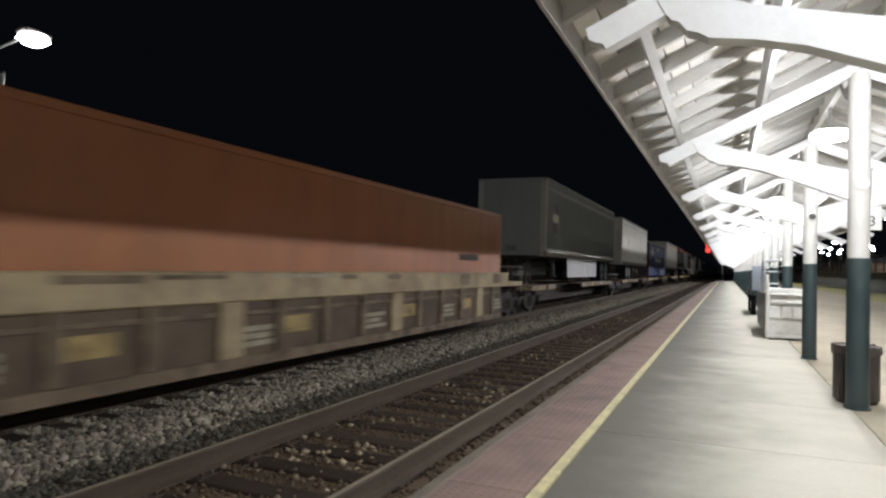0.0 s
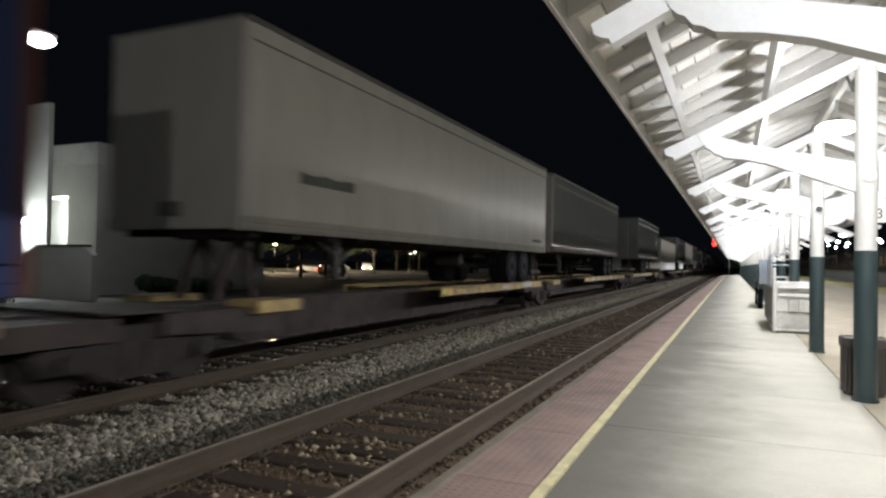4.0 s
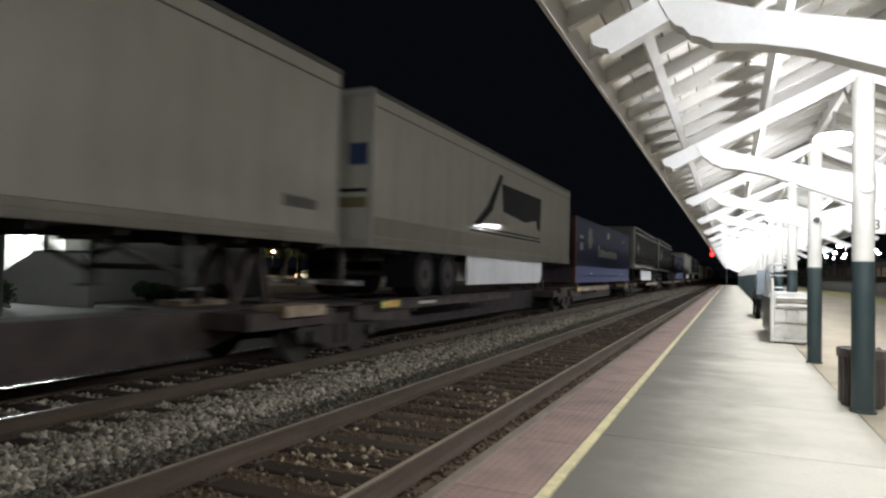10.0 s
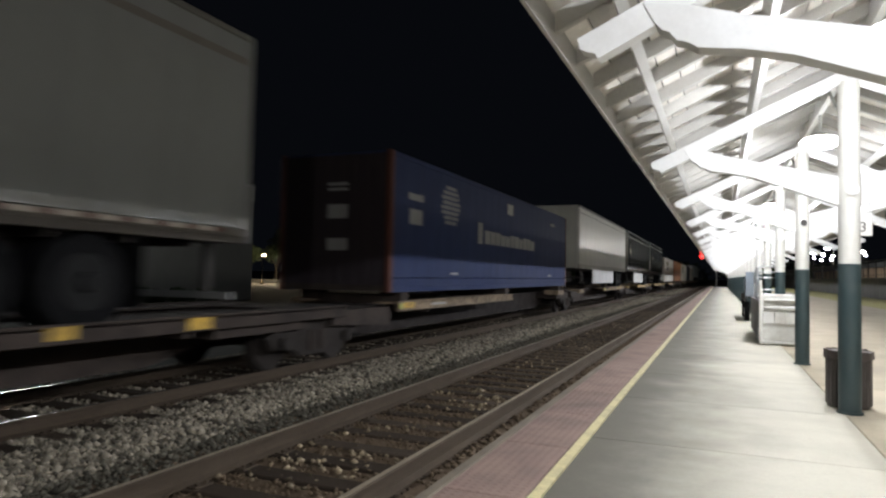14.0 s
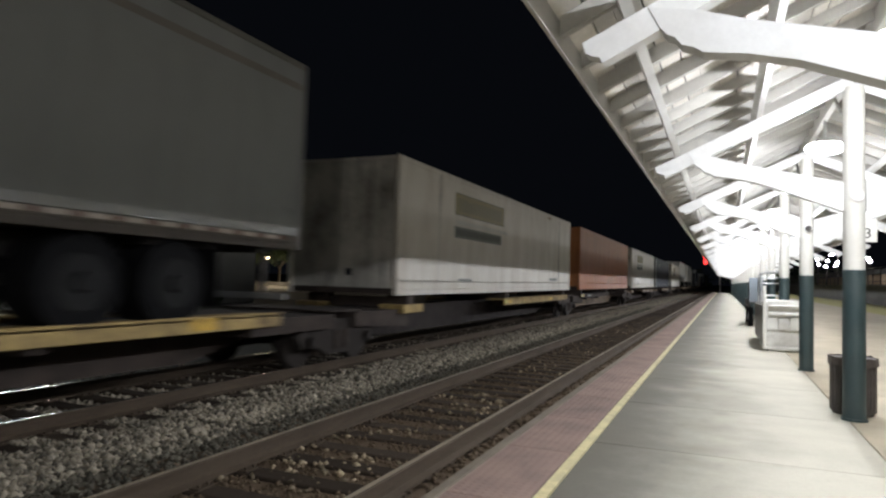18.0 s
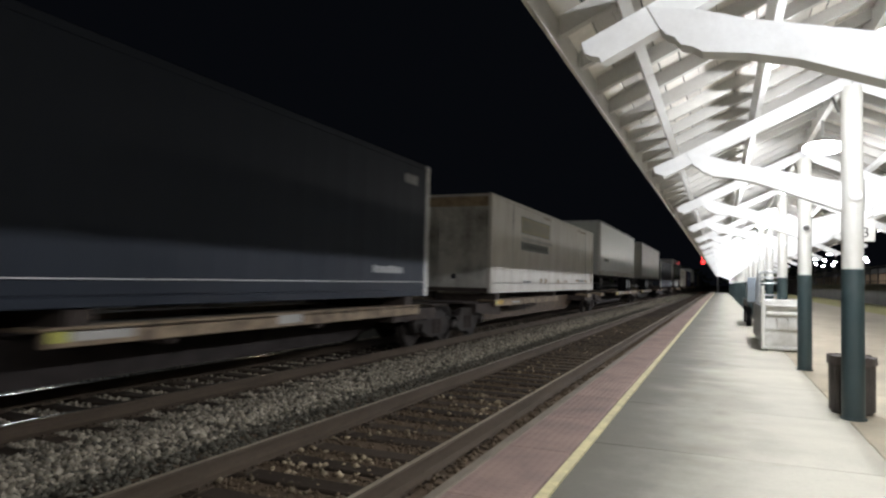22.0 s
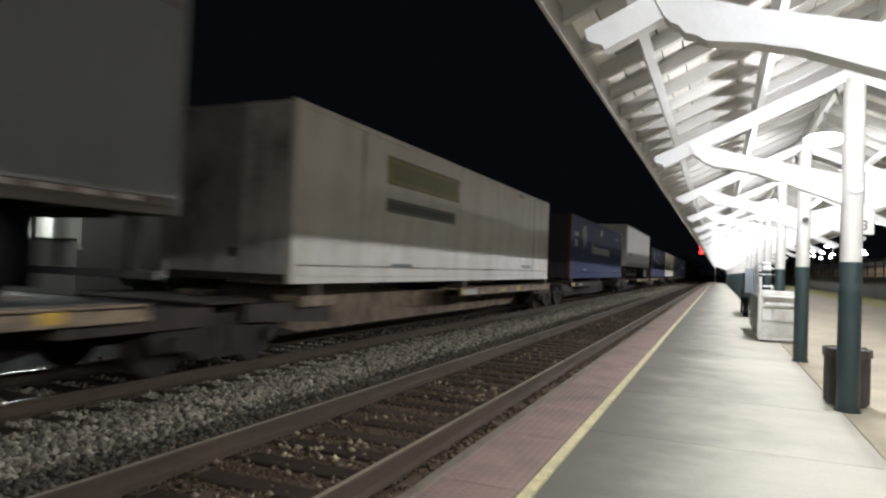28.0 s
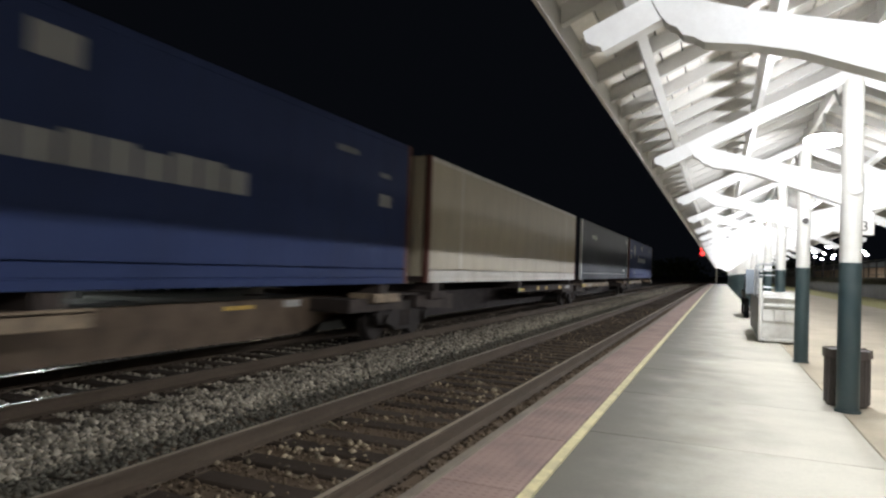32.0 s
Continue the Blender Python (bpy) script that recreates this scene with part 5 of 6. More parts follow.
def trailer(L, skin, label, logo="", skirt=False, hub=None, axles=2.5, shield_y=2.0, flip=False, z0=1.64, z1=4.52, rail=None, low=None, seam="thin", hubs=None, taped=True, note=""):
    """A road trailer, its front at y = 0."""
    t = thing("road_trailer", label, "trailer", "trailers on the train")
    hub, rail, low = hub or WHEEL_STEEL, rail or SILVER, low or RAIL_GREY
    for out in (1, -1):
        n = int(L / 1.22)
        w = (L - 0.2) / n
        x0, x1 = sorted((out * (HALF - 0.0015), out * (HALF - 0.05)))
        panel = Shape().box(x0, x1, 0.002, w - 0.002, z0 + 0.2, z1 - 0.1, 0.002).mesh("side_panel", skin)
        for i in range(n):
            piece("side_panel", panel, t, 0, 0.1 + i * w, 0)
        x0, x1 = sorted((out * (HALF + 0.004), out * (HALF - 0.08)))
        part("top_rail", Shape().box(x0, x1, 0.02, L - 0.02, z1 - 0.098, z1, 0.02), TOP_RAIL, t)
        if seam == "wide":
            part("seam_strip", Shape().box(*sorted((out * (HALF + 0.0005), out * (HALF - 0.03))), 0.1, L - 0.1, z1 - 0.43, z1 - 0.33), SEAM_BROWN, t, "dull brown seam strip")
        elif seam == "thin":
            part("seam_strip", Shape().box(*sorted((out * HALF, out * (HALF - 0.03))), 0.1, L - 0.1, z1 - 0.34, z1 - 0.31), TOP_RAIL, t)
        part("bottom_rail", Shape().box(x0, x1, 0.02, L - 0.02, z0, z0 + 0.085, 0.01).box(*sorted((out * (HALF - 0.008), out * (HALF - 0.08))), 0.02, L - 0.02, z0 + 0.085, z0 + 0.1).box(x0, x1, 0.02, L - 0.02, z0 + 0.1, z0 + 0.198, 0.01), low, t)
        tape, red = Shape(), Shape()
        x0, x1 = sorted((out * (HALF + 0.0045), out * (HALF + 0.006)))
        y = 0.4
        while y < L - 0.7:
            if seam == "wide":
                tape.box(x0, x1, y, y + 0.31, z0 + 0.13, z0 + 0.185)
                red.box(x0, x1, y + 0.313, y + 0.457, z0 + 0.13, z0 + 0.185)
                y += 0.46
            else:
                red.box(x0 - 0.004, x1, y, y + 0.2, z0 + 0.215, z0 + 0.255)
                y += 0.52
        if tape.f:
            tagged(part("reflective_tape", tape, TAPE, t), kind="stuff")
        if taped:
            tagged(part("reflective_tape", red, TAPE_RED, t, "dull red tape dashes"), kind="stuff")
        part("landing_leg", Shape().box(out * 0.85 - 0.06, out * 0.85 + 0.06, 2.75, 2.87, 0.98, z0, 0.01).box(out * 0.85 - 0.13, out * 0.85 + 0.13, 2.66, 2.96, 0.94, 0.98), DARK_STEEL, t)
        part("gear_brace", Shape().tube((out * 0.85, 2.81, 1.12), (out * 0.5, 4.1, z0), 0.035, 8).tube((out * 0.85, 2.81, 1.35), (out * 0.85, 2.1, z0), 0.03, 8), DARK_STEEL, t)
        for k, y in enumerate((L - axles, L - axles - 1.2)):
            road_wheel(t, out * (HALF - 0.16), y, hubs if hubs and k else hub)
            part("inner_wheel", Shape().tube((out * 0.72, y, 1.18), (out * 0.94, y, 1.18), 0.5, 18), RUBBER, t)
        part("mud_flap", Shape().box(out * 0.98 - 0.3, out * 0.98 + 0.3, L - axles + 0.66, L - axles + 0.68, 0.9, z0), RUBBER, t)
        if skirt:
            x0, x1 = sorted((out * (HALF - 0.02), out * (HALF - 0.05)))
            part("side_skirt", Shape().prism([(4.1, z0 - 0.004), (L - 4.7, z0 - 0.004), (L - 4.7, 0.93), (4.4, 0.93), (4.2, 1.0), (4.1, 1.16)] if logo == "swoosh" else [(3.45, z0 - 0.004), (L - 4.7, z0 - 0.004), (L - 4.7, 0.93), (4.35, 0.93)] if flip else [(3.55, z0 - 0.004), (L - 5.2, z0 - 0.004), (L - 5.2, 1.05), (L - 5.32, 0.93), (3.6, 0.93)], "x", x0, x1), SKIRT_WHITE, t, "white aerodynamic side skirt")
    beam = Shape().box(-HALF + 0.1, HALF - 0.1, 0, 0.06, z0 - 0.08, z0 + 0.029).mesh("cross_member", DARK_STEEL)
    for k in range(int(L / 0.93)):
        piece("cross_member", beam, t, 0, 0.3 + 0.93 * k, 0)
    part("gear_shaft", Shape().tube((-0.8, 2.81, 1.22), (0.8, 2.81, 1.22), 0.04, 8), DARK_STEEL, t)
    part("air_tank", Shape().tube((-0.35, L - axles - 2.9, z0 - 0.28), (0.35, L - axles - 2.9, z0 - 0.28), 0.17, 14), DARK_STEEL, t)
    part("roof", Shape().box(-HALF + 0.06, HALF - 0.06, 0.03, L - 0.03, z1 - 0.03, z1 - 0.008), rail, t)
    part("floor", Shape().box(-HALF + 0.09, HALF - 0.09, 0.03, L - 0.03, z0 + 0.03, z0 + 0.12), DARK_STEEL, t)
    part("front_wall", Shape().box(-HALF + 0.07, HALF - 0.07, 0.0, 0.06, z0 + 0.02, z1 - 0.02, 0.02), skin, t)
    for out in (1, -1):
        bend = [(out * (HALF - 0.2 + 0.202 * math.sin(a)), 0.098 - 0.108 * math.cos(a)) for a in (math.pi * k / 14 for k in range(8))]
        part("nose_post", Shape().prism(bend + [(out * (HALF - 0.2), 0.098)], "z", z0, z1 - 0.1), RAIL_GREY if seam == "wide" else rail, t, "rounded nose corner")
    part("nose_box", Shape().box(-0.2, 0.2, -0.05, -0.002, z0 + 0.2, z0 + 0.4, 0.015), BUMPER_GREY, t)
    fr = Shape().box(-HALF - 0.004, -HALF + 0.09, L - 0.1, L, z0, z1, 0.012).box(HALF - 0.09, HALF + 0.004, L - 0.1, L, z0, z1, 0.012).box(-HALF + 0.092, HALF - 0.092, L - 0.1, L, z1 - 0.14, z1, 0.012).box(-HALF + 0.092, HALF - 0.092, L - 0.1, L, z0, z0 + 0.13, 0.012)
    part("rear_frame", fr, rail, t)
    for a, b in ((-HALF + 0.095, -0.006), (0.006, HALF - 0.095)):
        d = part("door", Shape().box(a, b, L - 0.06, L - 0.02, z0 + 0.135, z1 - 0.145, 0.008), skin, t)
        part("lock_rod", Shape().tube(((a + b) / 2, L - 0.004, z0 + 0.1), ((a + b) / 2, L - 0.004, z1 - 0.1), 0.015, 8), GALVANISED, d)
    for x in (-0.65, 0.65):
        part("bumper_leg", Shape().box(x - 0.05, x + 0.05, L - 0.1, L - 0.02, 1.05, z0), DARK_STEEL, t)
    bar = part("bumper", Shape().box(-1.1, 1.1, L - 0.1, L - 0.02, 0.95, 1.05, 0.01), BUMPER_GREY, t)
    for k in range(5):
        part("stripe", Shape().box(-1.0 + 0.42 * k, -0.8 + 0.42 * k, L - 0.019, L - 0.014, 0.97, 1.03), TAPE if k % 2 == 0 else TAPE_RED, bar)
    if flip and seam == "wide":
        part("rear_flap", Shape().box(-0.15, 1.05, L - 0.16, L - 0.13, 1.08, z0), BUMPER_GREY, t, "pale splash panel under the rear")
    part("chassis", Shape().box(-0.55, -0.4, L - axles - 2.4, L - axles + 1.2, 1.42, z0, 0.01).box(0.4, 0.55, L - axles - 2.4, L - axles + 1.2, 1.42, z0, 0.01).tube((-1.1, L - axles, 1.18), (1.1, L - axles, 1.18), 0.07, 10).tube((-1.1, L - axles - 1.2, 1.18), (1.1, L - axles - 1.2, 1.18), 0.07, 10), DARK_STEEL, t)
    if logo == "shield":
        y = shield_y
        dome = [(y + 0.38 * math.cos(a), 3.29 + 0.38 * math.sin(a)) for a in (math.pi * k / 12 for k in range(13))]
        mark("emblem", both_sides(dome), MARK_BROWN, t, "dark brown top of the shield emblem")
        mark("emblem_band", both_sides([(y - 0.52, 2.98), (y + 0.38, 3.0), (y + 0.38, 3.284), (y - 0.4, 3.284), (y - 0.54, 3.18)]), MARK_GOLD, t, "dull gold middle of the shield emblem")
        mark("emblem", both_sides([(y - 0.4, 2.974), (y + 0.38, 2.994), (y + 0.35, 2.82), (y + 0.22, 2.66), (y, 2.57), (y - 0.22, 2.66), (y - 0.36, 2.82)]), MARK_BROWN, t, "dark brown point of the shield emblem")
    if logo == "swoosh":
        mark("emblem", both_sides([(4.35, 3.72), (8.45, 3.72), (8.3, 2.95), (6.2, 2.8), (4.95, 2.95), (4.75, 2.65), (4.45, 2.65)]), MARK_BLACK, t, "black block emblem")
        mark("emblem_stroke", both_sides([(8.35, 3.95), (8.62, 3.95), (9.6, 3.0), (10.6, 2.42), (10.15, 2.42), (9.2, 2.9)]), MARK_BLACK, t, "black slanted brush stroke")
        mark("emblem_line", plate(4.5, 10.6, 2.36, 2.41), MARK_BLACK, t)
        mark("emblem_line", plate(4.4, 10.8, 2.26, 2.31), MARK_BLACK, t)
        mark("lower_band", plate(0.1, L - 0.1, z0 + 0.21, z0 + 0.56, 0.005), TRAILER_BAND, t, "dull tan lower band")
        part("rear_placard", Shape().box(-1.18, -0.8, L - 0.018, L - 0.012, 3.13, 3.53), PLACARD_BLUE, t, "blue rear placard")
        part("rear_placard", Shape().box(-1.18, -0.3, L - 0.018, L - 0.012, 2.64, 2.71), MARK_BLACK, t, "black rear stripe")
        part("rear_placard", Shape().box(-1.18, -0.6, L - 0.018, L - 0.012, 2.36, 2.55), MARK_GOLD, t, "dull yellow rear placard")
    if note:
        mark("stencil_line", letters(*((1.0, 2.1) if note == "stained" else (0.68, 1.5)), z0 + 0.5, z0 + 0.68, 7, 24), BUMPER_GREY, t, "dull brown unreadable lettering")
    if note == "stained":
        mark("stain", both_sides([(10.55, 3.05), (10.75, 3.0), (10.9, 3.12), (10.82, 3.26), (10.95, 3.33), (10.7, 3.32)]), BUMPER_GREY, t, "small brown stain")
    if logo == "line":
        mark("lettering", letters(1.2, 2.7, z0 + 0.75, z0 + 0.92, 9, 21), MARK_GREY, t, "dull unreadable lettering")
        mark("lettering", letters(L - 1.6, L - 0.6, z0 + 0.32, z0 + 0.4, 8, 22), MARK_GREY, t)
    return t


def bogie(t, y):
    """A four-wheeled truck under a car."""
    zc = RAIL_Z + 0.42
    b = part("bogie", Shape().box(-0.95, 0.95, y - 0.16, y + 0.16, zc - 0.05, zc + 0.25, 0.02), WHEEL_STEEL, t, "dark cast steel bogie")
    prof = [(-1.25, 0.1), (-1.1, 0.2), (-0.62, 0.16), (-0.42, 0.34), (0.42, 0.34), (0.62, 0.16), (1.1, 0.2), (1.25, 0.1), (1.12, -0.1), (0.72, -0.08), (0.4, -0.24), (-0.4, -0.24), (-0.72, -0.08), (-1.12, -0.1)]
    for x in (-0.98, 0.98):
        part("side_frame", Shape().prism([(y + a, zc + c) for a, c in prof], "x", x - 0.07, x + 0.07), WHEEL_STEEL, b)
        part("spring_nest", Shape().tube((x * 1.06, y - 0.14, zc - 0.16), (x * 1.06, y - 0.14, zc + 0.16), 0.065, 10).tube((x * 1.06, y + 0.14, zc - 0.16), (x * 1.06, y + 0.14, zc + 0.16), 0.065, 10), CAR_BROWN, b)
    for dy in (-0.88, 0.88):
        part("axle", Shape().tube((-1.08, y + dy, zc), (1.08, y + dy, zc), 0.075, 10), WHEEL_STEEL, b)
        for x in (-0.7525, 0.7525):
            part("wheel", Shape().tube((x - 0.06, y + dy, zc), (x + 0.07, y + dy, zc), 0.42, 24).tube((x - 0.085, y + dy, zc), (x - 0.06, y + dy, zc), 0.44, 24), WHEEL_STEEL, b)
        for x in (-1.09, 1.09):
            part("bearing_cap", Shape().tube((x - 0.04, y + dy, zc), (x + 0.05, y + dy, zc), 0.1, 12), WHEEL_STEEL, b)


def spine_car(a, b, ends, n, f, bogies, hitch, sill, tint, spine):
    """One unit of an articulated spine car: runway from a to b, spine from n to f, all from its own leading end."""
    t = thing("spine_car", "low articulated spine car with a faded yellow side beam", "rail car", "spine cars of the train")
    zt = 0.62
    part("centre_sill", Shape().prism([(n, 0.32), (n + 1.2, 0.3), (n + 2.6, -0.02), (f - 2.6, -0.02), (f - 1.2, 0.3), (f, 0.32), (f, zt), (n, zt)], "x", -0.33, 0.33), spine, t, "box spine")
    for out in (1, -1):
        x0, x1 = sorted((out * 0.72, out * (HALF - 0.012)))
        for y0, y1 in ends:
            part("end_beam", Shape().box(x0, x1, y0, y1, 0.52, 0.69, 0.008), sill, t, tint)
        run = part("side_beam", Shape().box(x0, x1, a, b, 0.64, 0.675, 0.006).box(*sorted((out * (HALF - 0.012), out * (HALF - 0.07))), a, b, 0.50, 0.70, 0.008), sill, t, tint)
        part("reflector", Shape().box(*sorted((out * (HALF - 0.0115), out * (HALF - 0.005))), a + 0.04, a + 0.2, 0.55, 0.66), REFLECTOR, run, "lime-yellow reflector")
        g = random.Random(int(a * 100) + out)
        y = a + 0.25
        while y < b - 1.0:
            w = g.uniform(0.25, 0.5)
            k = g.random()
            m = CAR_YELLOW if k < 0.4 else CAR_PALE if k < 0.6 else None
            if m:
                x0, x1 = sorted((out * (HALF - 0.0115), out * (HALF - 0.006)))
                part("painted_patch", Shape().box(x0, x1, y, y + w * (1 if m is CAR_YELLOW else 2.2), g.uniform(0.52, 0.57), g.uniform(0.62, 0.685)), m, run, "bright yellow paint patch" if m is CAR_YELLOW else "pale paint patch")
            y += g.uniform(1.1, 2.2)
        # flared ends over the bogies
        for y0, y1 in ((n + 0.2, n + 2.3), (f - 2.3, f - 0.2)):
            x0, x1 = sorted((out * 0.335, out * 1.16))
            part("end_gusset", Shape().prism([(y0, 0.36), (y1, 0.24 if y0 < (n + f) / 2 else 0.36), (y1, 0.60), (y0, 0.60)], "x", x0, x1), CAR_BROWN, t)
    y = a + 1.6
    while y < b - 1.2:
        part("cross_arm", Shape().box(-1.22, -0.335, y - 0.06, y + 0.06, 0.42, 0.636, 0.008), CAR_BROWN, t)
        part("cross_arm", Shape().box(0.335, 1.22, y - 0.06, y + 0.06, 0.42, 0.636, 0.008), CAR_BROWN, t)
        y += 3.05
    for p in bogies:
        bogie(t, p)
        part("end_platform", Shape().box(-1.15, 1.15, p - 0.5, p + 0.5, 0.626, 0.66, 0.006), CAR_BROWN, t)
    if hitch is not None:
        for x in (-0.36, 0.36):
            part("hitch_leg", Shape().prism([(hitch - 0.5, 0.66), (hitch - 0.38, 0.66), (hitch + 0.06, 1.66), (hitch - 0.06, 1.66)], "x", x - 0.04, x + 0.04), CAR_BROWN, t)
            part("hitch_leg", Shape().prism([(hitch + 0.3, 0.66), (hitch + 0.42, 0.66), (hitch + 0.1, 1.66), (hitch, 1.66)], "x", x - 0.04, x + 0.04), CAR_BROWN, t)
        part("hitch_plate", Shape().box(-0.45, 0.45, hitch - 0.3, hitch + 0.3, 1.66, 1.74, 0.01), CAR_BROWN, t)
    else:
        for y in (a + 0.4, b - 0.4, ends[0][0] + 0.45):
            part("pedestal", Shape().box(-1.22, -0.72, y - 0.16, y + 0.16, 0.68, 0.874, 0.01).box(0.72, 1.22, y - 0.16, y + 0.16, 0.68, 0.874, 0.01).box(-0.72, 0.72, y - 0.1, y + 0.1, 0.62, 0.82, 0.01), CAR_BROWN, t)
    return t


def well_car(L):
    t = thing("well_car", "weathered tan well car with deep ribbed sides", "rail car", "")
    for out in (1, -1):
        x0, x1 = sorted((out * 1.36, out * 1.47))
        part("top_chord", Shape().box(x0, x1, 0, L, 0.74, 1.13, 0.02), WELL_PALE, t, "pale tan top chord")
        part("bottom_chord", Shape().box(x0, x1, 0.5, L - 0.5, -0.12, 0.03, 0.015), WELL_TAN, t)
        x0, x1 = sorted((out * 1.37, out * 1.40))
        # recess shade put into the colour: plates darker than the ribs
        part("side_plate", Shape().box(x0, x1, 0.4, L - 0.4, 0.03, 0.74), WELL_DARK, t)
        x0, x1 = sorted((out * 1.402, out * 1.43))
        part("side_ledge", Shape().box(x0, x1, 0.5, L - 0.5, 0.56, 0.62, 0.008), WELL_TAN, t, "narrow horizontal stiffener")
        x0, x1 = sorted((out * 1.472, out * 1.476))
        g = random.Random(31 + out)
        for k in range(9):
            y = 0.5 + 1.75 * k + g.uniform(0, 0.7)
            part("scrape", Shape().box(x0, x1, y, y + g.uniform(0.5, 1.6), 0.8 + 0.28 * g.random(), 1.09), WELL_TAN if k % 3 else WELL_WORN, t, "rubbed streak on the chord")
        y = 0.6
        k = 0
        while y < L - 0.5:
            x0, x1 = sorted((out * 1.402, out * 1.465))
            part("side_rib", Shape().box(x0, x1, y, y + (0.42 if k % 4 == 0 else 0.16), 0.032, 0.738, 0.01), WELL_PALE if k % 4 == 0 else WELL_TAN, t)
            x0, x1 = sorted((out * 1.401, out * 1.406))
            y0 = y + (0.5 if k % 4 == 0 else 0.22)
            if k % 3 == 1:
                for z in (0.14, 0.24, 0.34):
                    part("stencil", Shape().box(x0, x1, y0, y0 + g.uniform(0.5, 0.78), z, z + 0.07), WELL_WORN, t, "pale worn stencilled bar")
            elif k % 3 == 2:
                part("data_panel", Shape().box(x0, x1, y0, y0 + 0.6, 0.26, 0.5), CAR_OCHRE, t, "dull yellow data panel")
            y += 1.12
            k += 1
    part("well_floor", Shape().box(-1.36, 1.36, 0.4, L - 0.4, -0.1, -0.06), CAR_BROWN, t)
    for y0, y1, p in ((-2.4, 0.0, -1.3), (L, L + 2.0, L + 1.2)):
        part("end_platform", Shape().box(-1.3, 1.3, y0, y1, 0.72, 0.86, 0.02), WELL_PALE, t)
        part("end_sill", Shape().box(-0.4, 0.4, y0, y1, 0.25, 0.72, 0.02), CAR_BROWN, t)
        bogie(t, p)
        e = y0 if y0 < 0 else y1
        part("handrail", Shape().tube((1.25, e, 0.5), (1.25, e, 1.35), 0.017, 6).tube((-1.25, e, 0.5), (-1.25, e, 1.35), 0.017, 6).tube((-1.25, e, 1.3), (1.25, e, 1.3), 0.017, 6), CAR_PALE, t)
    part("coupler", Shape().box(-0.12, 0.12, L + 2.0, L + 2.6, 0.42, 0.66, 0.02), WHEEL_STEEL, t)
    return t


# kind, leading end, trailing end, rear end of a trailer leading, look
LOADS = [
    ("T", 22.5, 37.6, False, "grey_shield_skirt"), ("T", 40.8, 54.4, True, "white_dim_hub"), ("C", 55.9, 71.1, False, "blue"),
    ("T", 73.9, 88.9, False, "white_line"), ("T", 89.8, 104.2, False, "grey_plain"), ("T", 112.8, 125.8, True, "grey_shield"),
    ("C", 128.4, 144.0, False, "white"), ("T", 145.5, 160.9, True, "dark_shield_skirt"), ("T", 161.4, 177.0, True, "white_plain"),
    ("T", 178.0, 193.6, True, "white_swoosh"), ("C", 194.7, 210.1, False, "blue"), ("T", 212.7, 228.1, False, "grey_shield_skirt"),
    ("T", 228.9, 242.2, False, "grey_shield"), ("C", 246.3, 261.9, False, "blue"), ("T", 264.6, 280.2, False, "white_skirt"),
    ("T", 281.4, 296.3, False, "grey_shield_skirt"), ("T", 297.3, 310.5, False, "grey_shield"), ("C", 313.7, 329.2, False, "panel"),
    ("C", 331.2, 346.9, False, "rust"), ("C", 349.0, 364.7, False, "panel"), ("C", 366.7, 382.4, False, "black"),
    ("C", 386.6, 402.1, False, "stained"), ("T", 404.2, 418.6, False, "pale_line_hub"), ("T", 423.6, 439.4, True, "white_hub"),
    ("C", 441.7, 457.8, False, "black"), ("T", 460.2, 476.2, False, "dark_skirt"), ("C", 478.4, 494.0, False, "panel"),
    ("C", 498.0, 513.7, False, "blue"), ("T", 516.4, 531.7, False, "pale_line_hub"), ("C", 534.1, 549.5, False, "navy"),
    ("C", 550.4, 566.1, False, "cream"), ("C", 567.4, 583.5, False, "black"), ("C", 584.4, 600.6, False, "blue"),
]
BOXES = {
    "blue": (BOX_BLUE, BOX_RED_END, BOX_BLUE, "dark blue container with rust-red corner posts and pale markings", "round"),
    "navy": (BOX_BLUE, BOX_RED_END, BOX_BLUE, "dark blue container with a pale oval emblem on its dark end", "round"),
    "white": (BOX_WHITE, BOX_WHITE, BOX_WHITE, "cream-white ribbed container with plain sides", ""),
    "panel": (BOX_WHITE, BOX_WHITE, BOX_WHITE, "cream-white container with a faded yellow lettering panel", "panel"),
    "stained": (BOX_WHITE, BOX_WHITE, BOX_WHITE, "rust-stained cream-white container with a faded yellow lettering panel", "panel stained"),
    "rust": (BOX_RUST, BOX_RUST, BOX_ORANGE, "rust-orange ribbed container with faded sides", ""),
    "black": (BOX_BLACK, SILVER, BOX_BLACK, "blue-black container with silver corner posts", "arrow"),
    "cream": (BOX_CREAM, BOX_RED_END, BOX_WHITE, "cream container with a rust-brown end frame", ""),
    "orange": (BOX_ORANGE, BOX_ORANGE, BOX_ORANGE, "orange-brown container standing in a well car", ""),
}
SKINS = {"grey": TRAILER_GREY, "dark": TRAILER_DARK, "white": TRAILER_WHITE, "pale": TRAILER_PALE}
WORDS = {"grey": "grey", "dark": "dark grey", "white": "off-white", "pale": "pale green-grey"}
made = {}
# trailers whose roof or axles lie elsewhere than on the rest, by their leading end; the tilted ones stand a little lower on their wheels than on the hitch
TILTED = (212.7, 228.9, 281.4, 297.3)
AXLES = {423.6: 3.44, 516.4: 2.6}
SHIELDS = {22.5: 1.42, 112.8: 1.62, 145.5: 1.74, 212.7: 1.95, 228.9: 2.05, 297.3: 1.88}


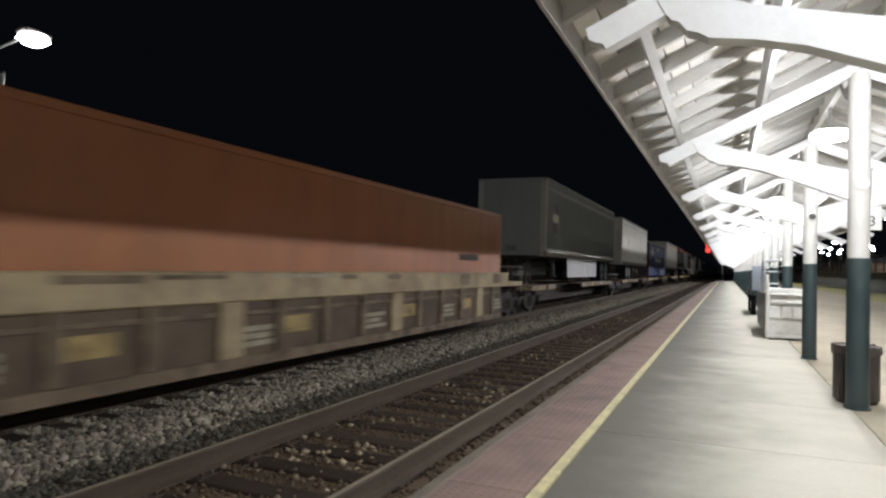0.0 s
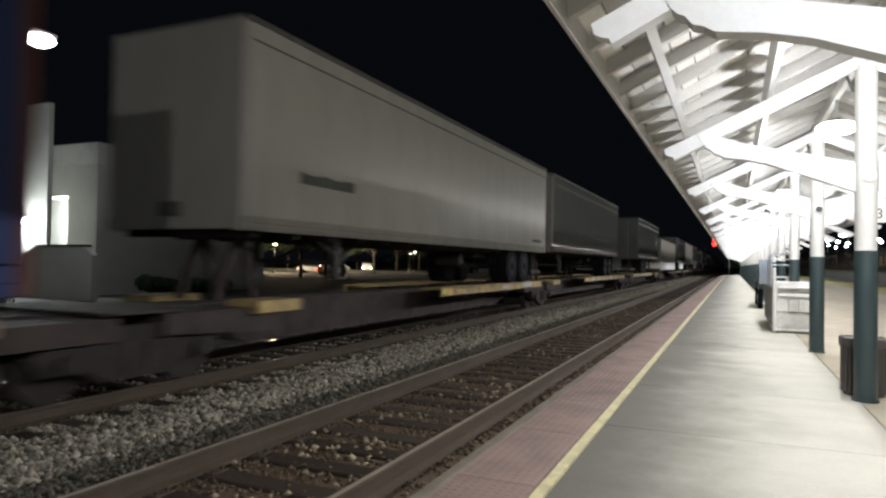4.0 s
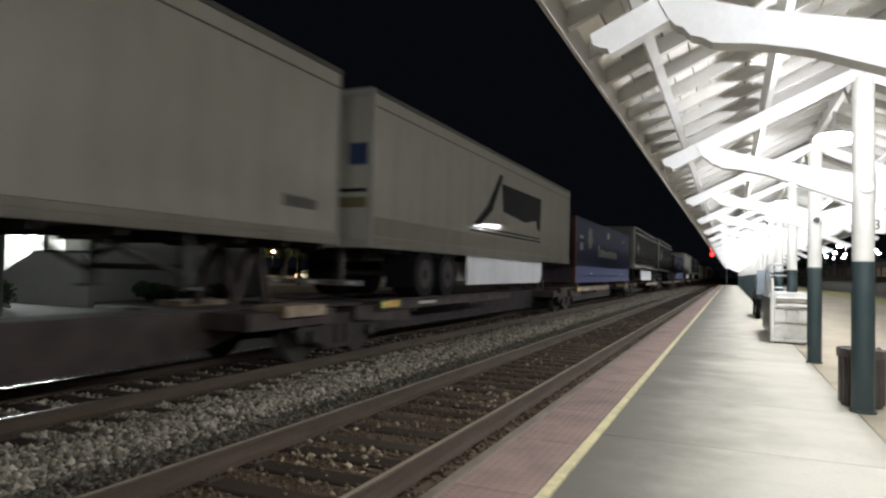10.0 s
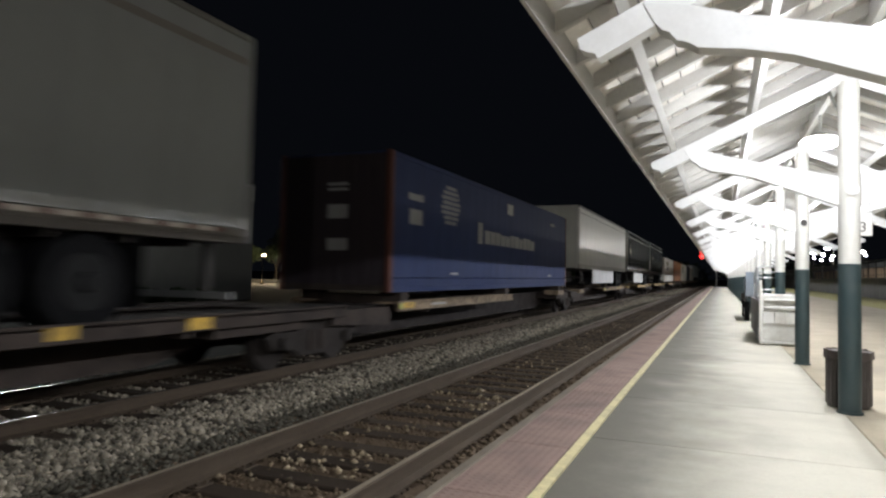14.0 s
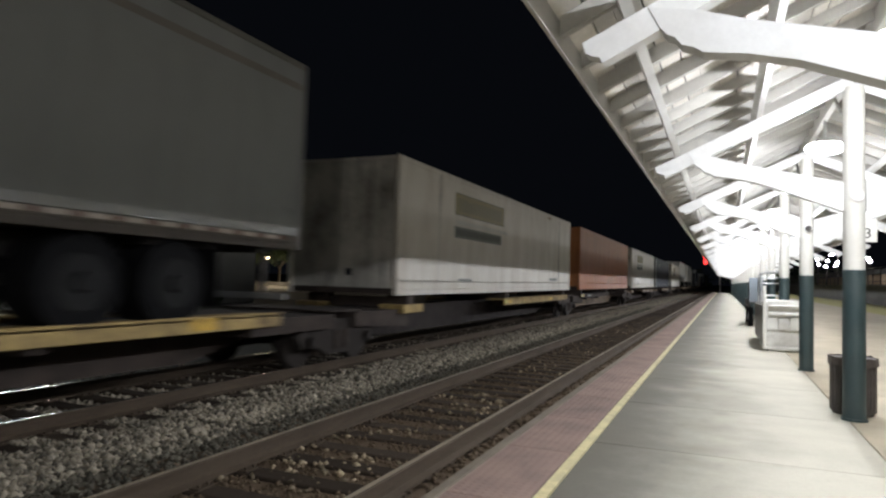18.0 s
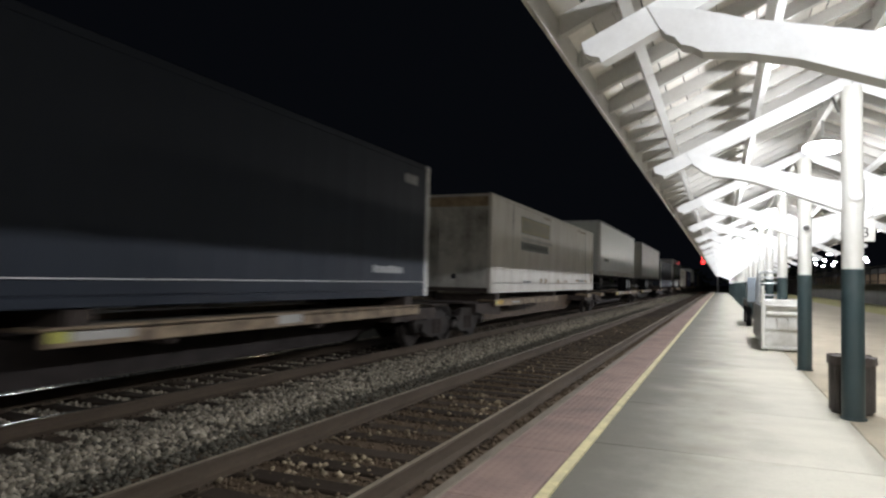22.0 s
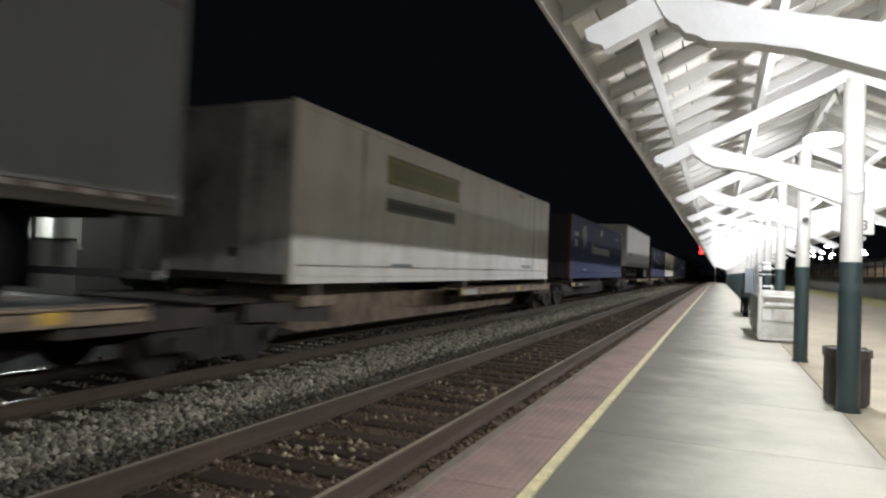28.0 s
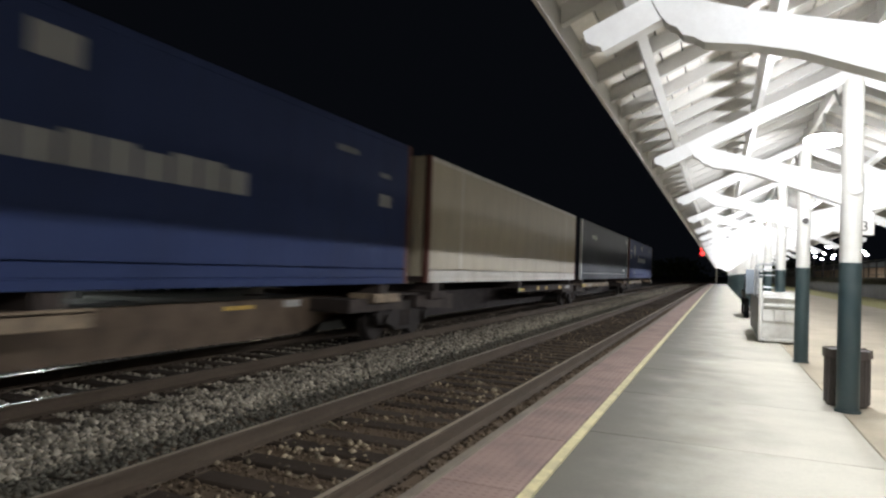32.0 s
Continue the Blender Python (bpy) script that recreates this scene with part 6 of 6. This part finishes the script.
def load(kind, n, f, flip, look_):
    L = round(f - n, 1)
    key = (kind, L, look_, flip, n in AXLES, n in SHIELDS)
    if key in made:
        ob = copy_thing(made[key], Matrix.Identity(4))
    elif kind == "C":
        b, p, r_, label, marks = BOXES[look_]
        ob = made[key] = container(L, 0.88, 3.67, b, p, r_, label, marks)
    else:
        w = look_.split("_")
        dull = w[0] in ("grey", "dark")
        label = f"{WORDS[w[0]]} road trailer" + (" with brown shield" if "shield" in w else " with black slanted emblem" if "swoosh" in w else " with plain sides") + (" and white side skirt" if "skirt" in w else " and pale wheel discs" if "hub" in w else "")
        ob = made[key] = trailer(L, TRAILER_GLOSS if "swoosh" in w else SKINS[w[0]], label, next((k for k in ("shield", "swoosh", "line") if k in w), ""), "skirt" in w or "swoosh" in w, DIM_HUB if "hub" in w and w[0] == "white" else WHITE_HUB if "hub" in w else None if "swoosh" in w else DARK_HUB, AXLES.get(n, 2.37), SHIELDS.get(n, 1.6), flip, z0=1.7 if dull else 1.64, rail=TRAILER_DARK if dull else None, low=RAIL_BROWN if dull or "dim" in w else None, seam="wide" if dull else "" if w[0] == "pale" else "thin", hubs=TAN_HUB if n == 516.4 else None, taped=w[0] != "white", note="stained" if "dim" in w else "plain" if n == 161.4 else "")
    moving.append((ob, n + (L if flip else 0), 180 if flip else 0, -0.38 if n in TILTED else 0))
    return L


orange = container(16.1, 0.02, 2.76, *BOXES["orange"][:3], BOXES["orange"][3])
mark("stencil_line", letters(13.0, 14.3, 1.42, 1.58, 8, 18), MARK_BROWN, orange, "dark unreadable lettering")
moving.append((orange, 1.4, 0, 0))
moving.append((well_car(16.5), 1.2, 0, 0))

for i, (kind, n, f, flip, look_) in enumerate(LOADS):
    load(kind, n, f, flip, look_)
    before = n - (LOADS[i - 1][2] if i else 17.5 + 2.0)
    after = (LOADS[i + 1][1] if i + 1 < len(LOADS) else f + 6) - f
    wide_b, wide_a = before > 6 or i in (0, 21, 27), after > 6 or i in (20, 26)
    lead = 1.1 if wide_b else before / 2
    tail = 1.1 if wide_a else after / 2 - 0.05
    if before > 8:
        lead = 3.2
    if after > 8:
        tail = 3.8
    bog = [-lead + 0.0] + ([f - n + tail] if wide_a else [])
    hitch = None if kind == "C" else (f - n - 0.95 if flip else 0.95)
    L = f - n
    front = flip if kind == "T" else look_ in ("blue", "navy", "rust") or i in (21, 24, 31)
    a0, b0 = (0.45, 8.2) if front else (L - 8.6, L - 0.35)
    ends = [(L - 1.3, L - 0.3)] if front else [(0.35, 1.3)]
    if i == 0:
        ends = [(-1.6, 0.25), (0.45, 1.6)]
    if before > 8:
        a0 = a0 - 2.6
    if after > 8:
        b0 = b0 + 3.0
    b0 = {12: L + 2.6, 22: L + 2.0, 26: L + 0.5}.get(i, b0)
    car = spine_car(a0, b0, ends, -lead + 0.1, f - n + tail - 0.1, bog, hitch, CAR_TAN if i in (0, 21) else CAR_OCHRE if i in (3, 4, 5, 15, 16, 17) else CAR_TAN if i % 3 else CAR_BROWN, "faded yellow side beam" if i % 3 or i in (0, 21) else "rusty brown side beam", WELL_DARK if i in (21, 29) else WELL_TAN if i in (18, 26) else CAR_BLACK if i > 19 or i % 4 == 1 else CAR_BROWN)
    if i == 10:
        part("painted_patch", Shape().box(0.3305, 0.337, 11.95, 12.7, 0.37, 0.45), CAR_PALE, car, "pale paint patch")
    if i == 29:
        part("painted_patch", Shape().box(0.3305, 0.337, 11.2, 11.85, 0.47, 0.53), CAR_YELLOW, car, "bright yellow paint patch")
        part("painted_patch", Shape().box(0.3305, 0.337, 12.65, 13.1, 0.46, 0.58), CAR_PALE, car, "pale paint patch")
    moving.append((car, n, 0, 0))


def motions():
    """The whole train rolls past at an even speed."""
    for ob, y, rz, rx in moving:
        walk(ob, [(t, pose(FAR_X, y - t * TRAIN_SPEED, 0, rx, 0, rz)) for t in (0.0, 16.0, 32.0)])


motions()
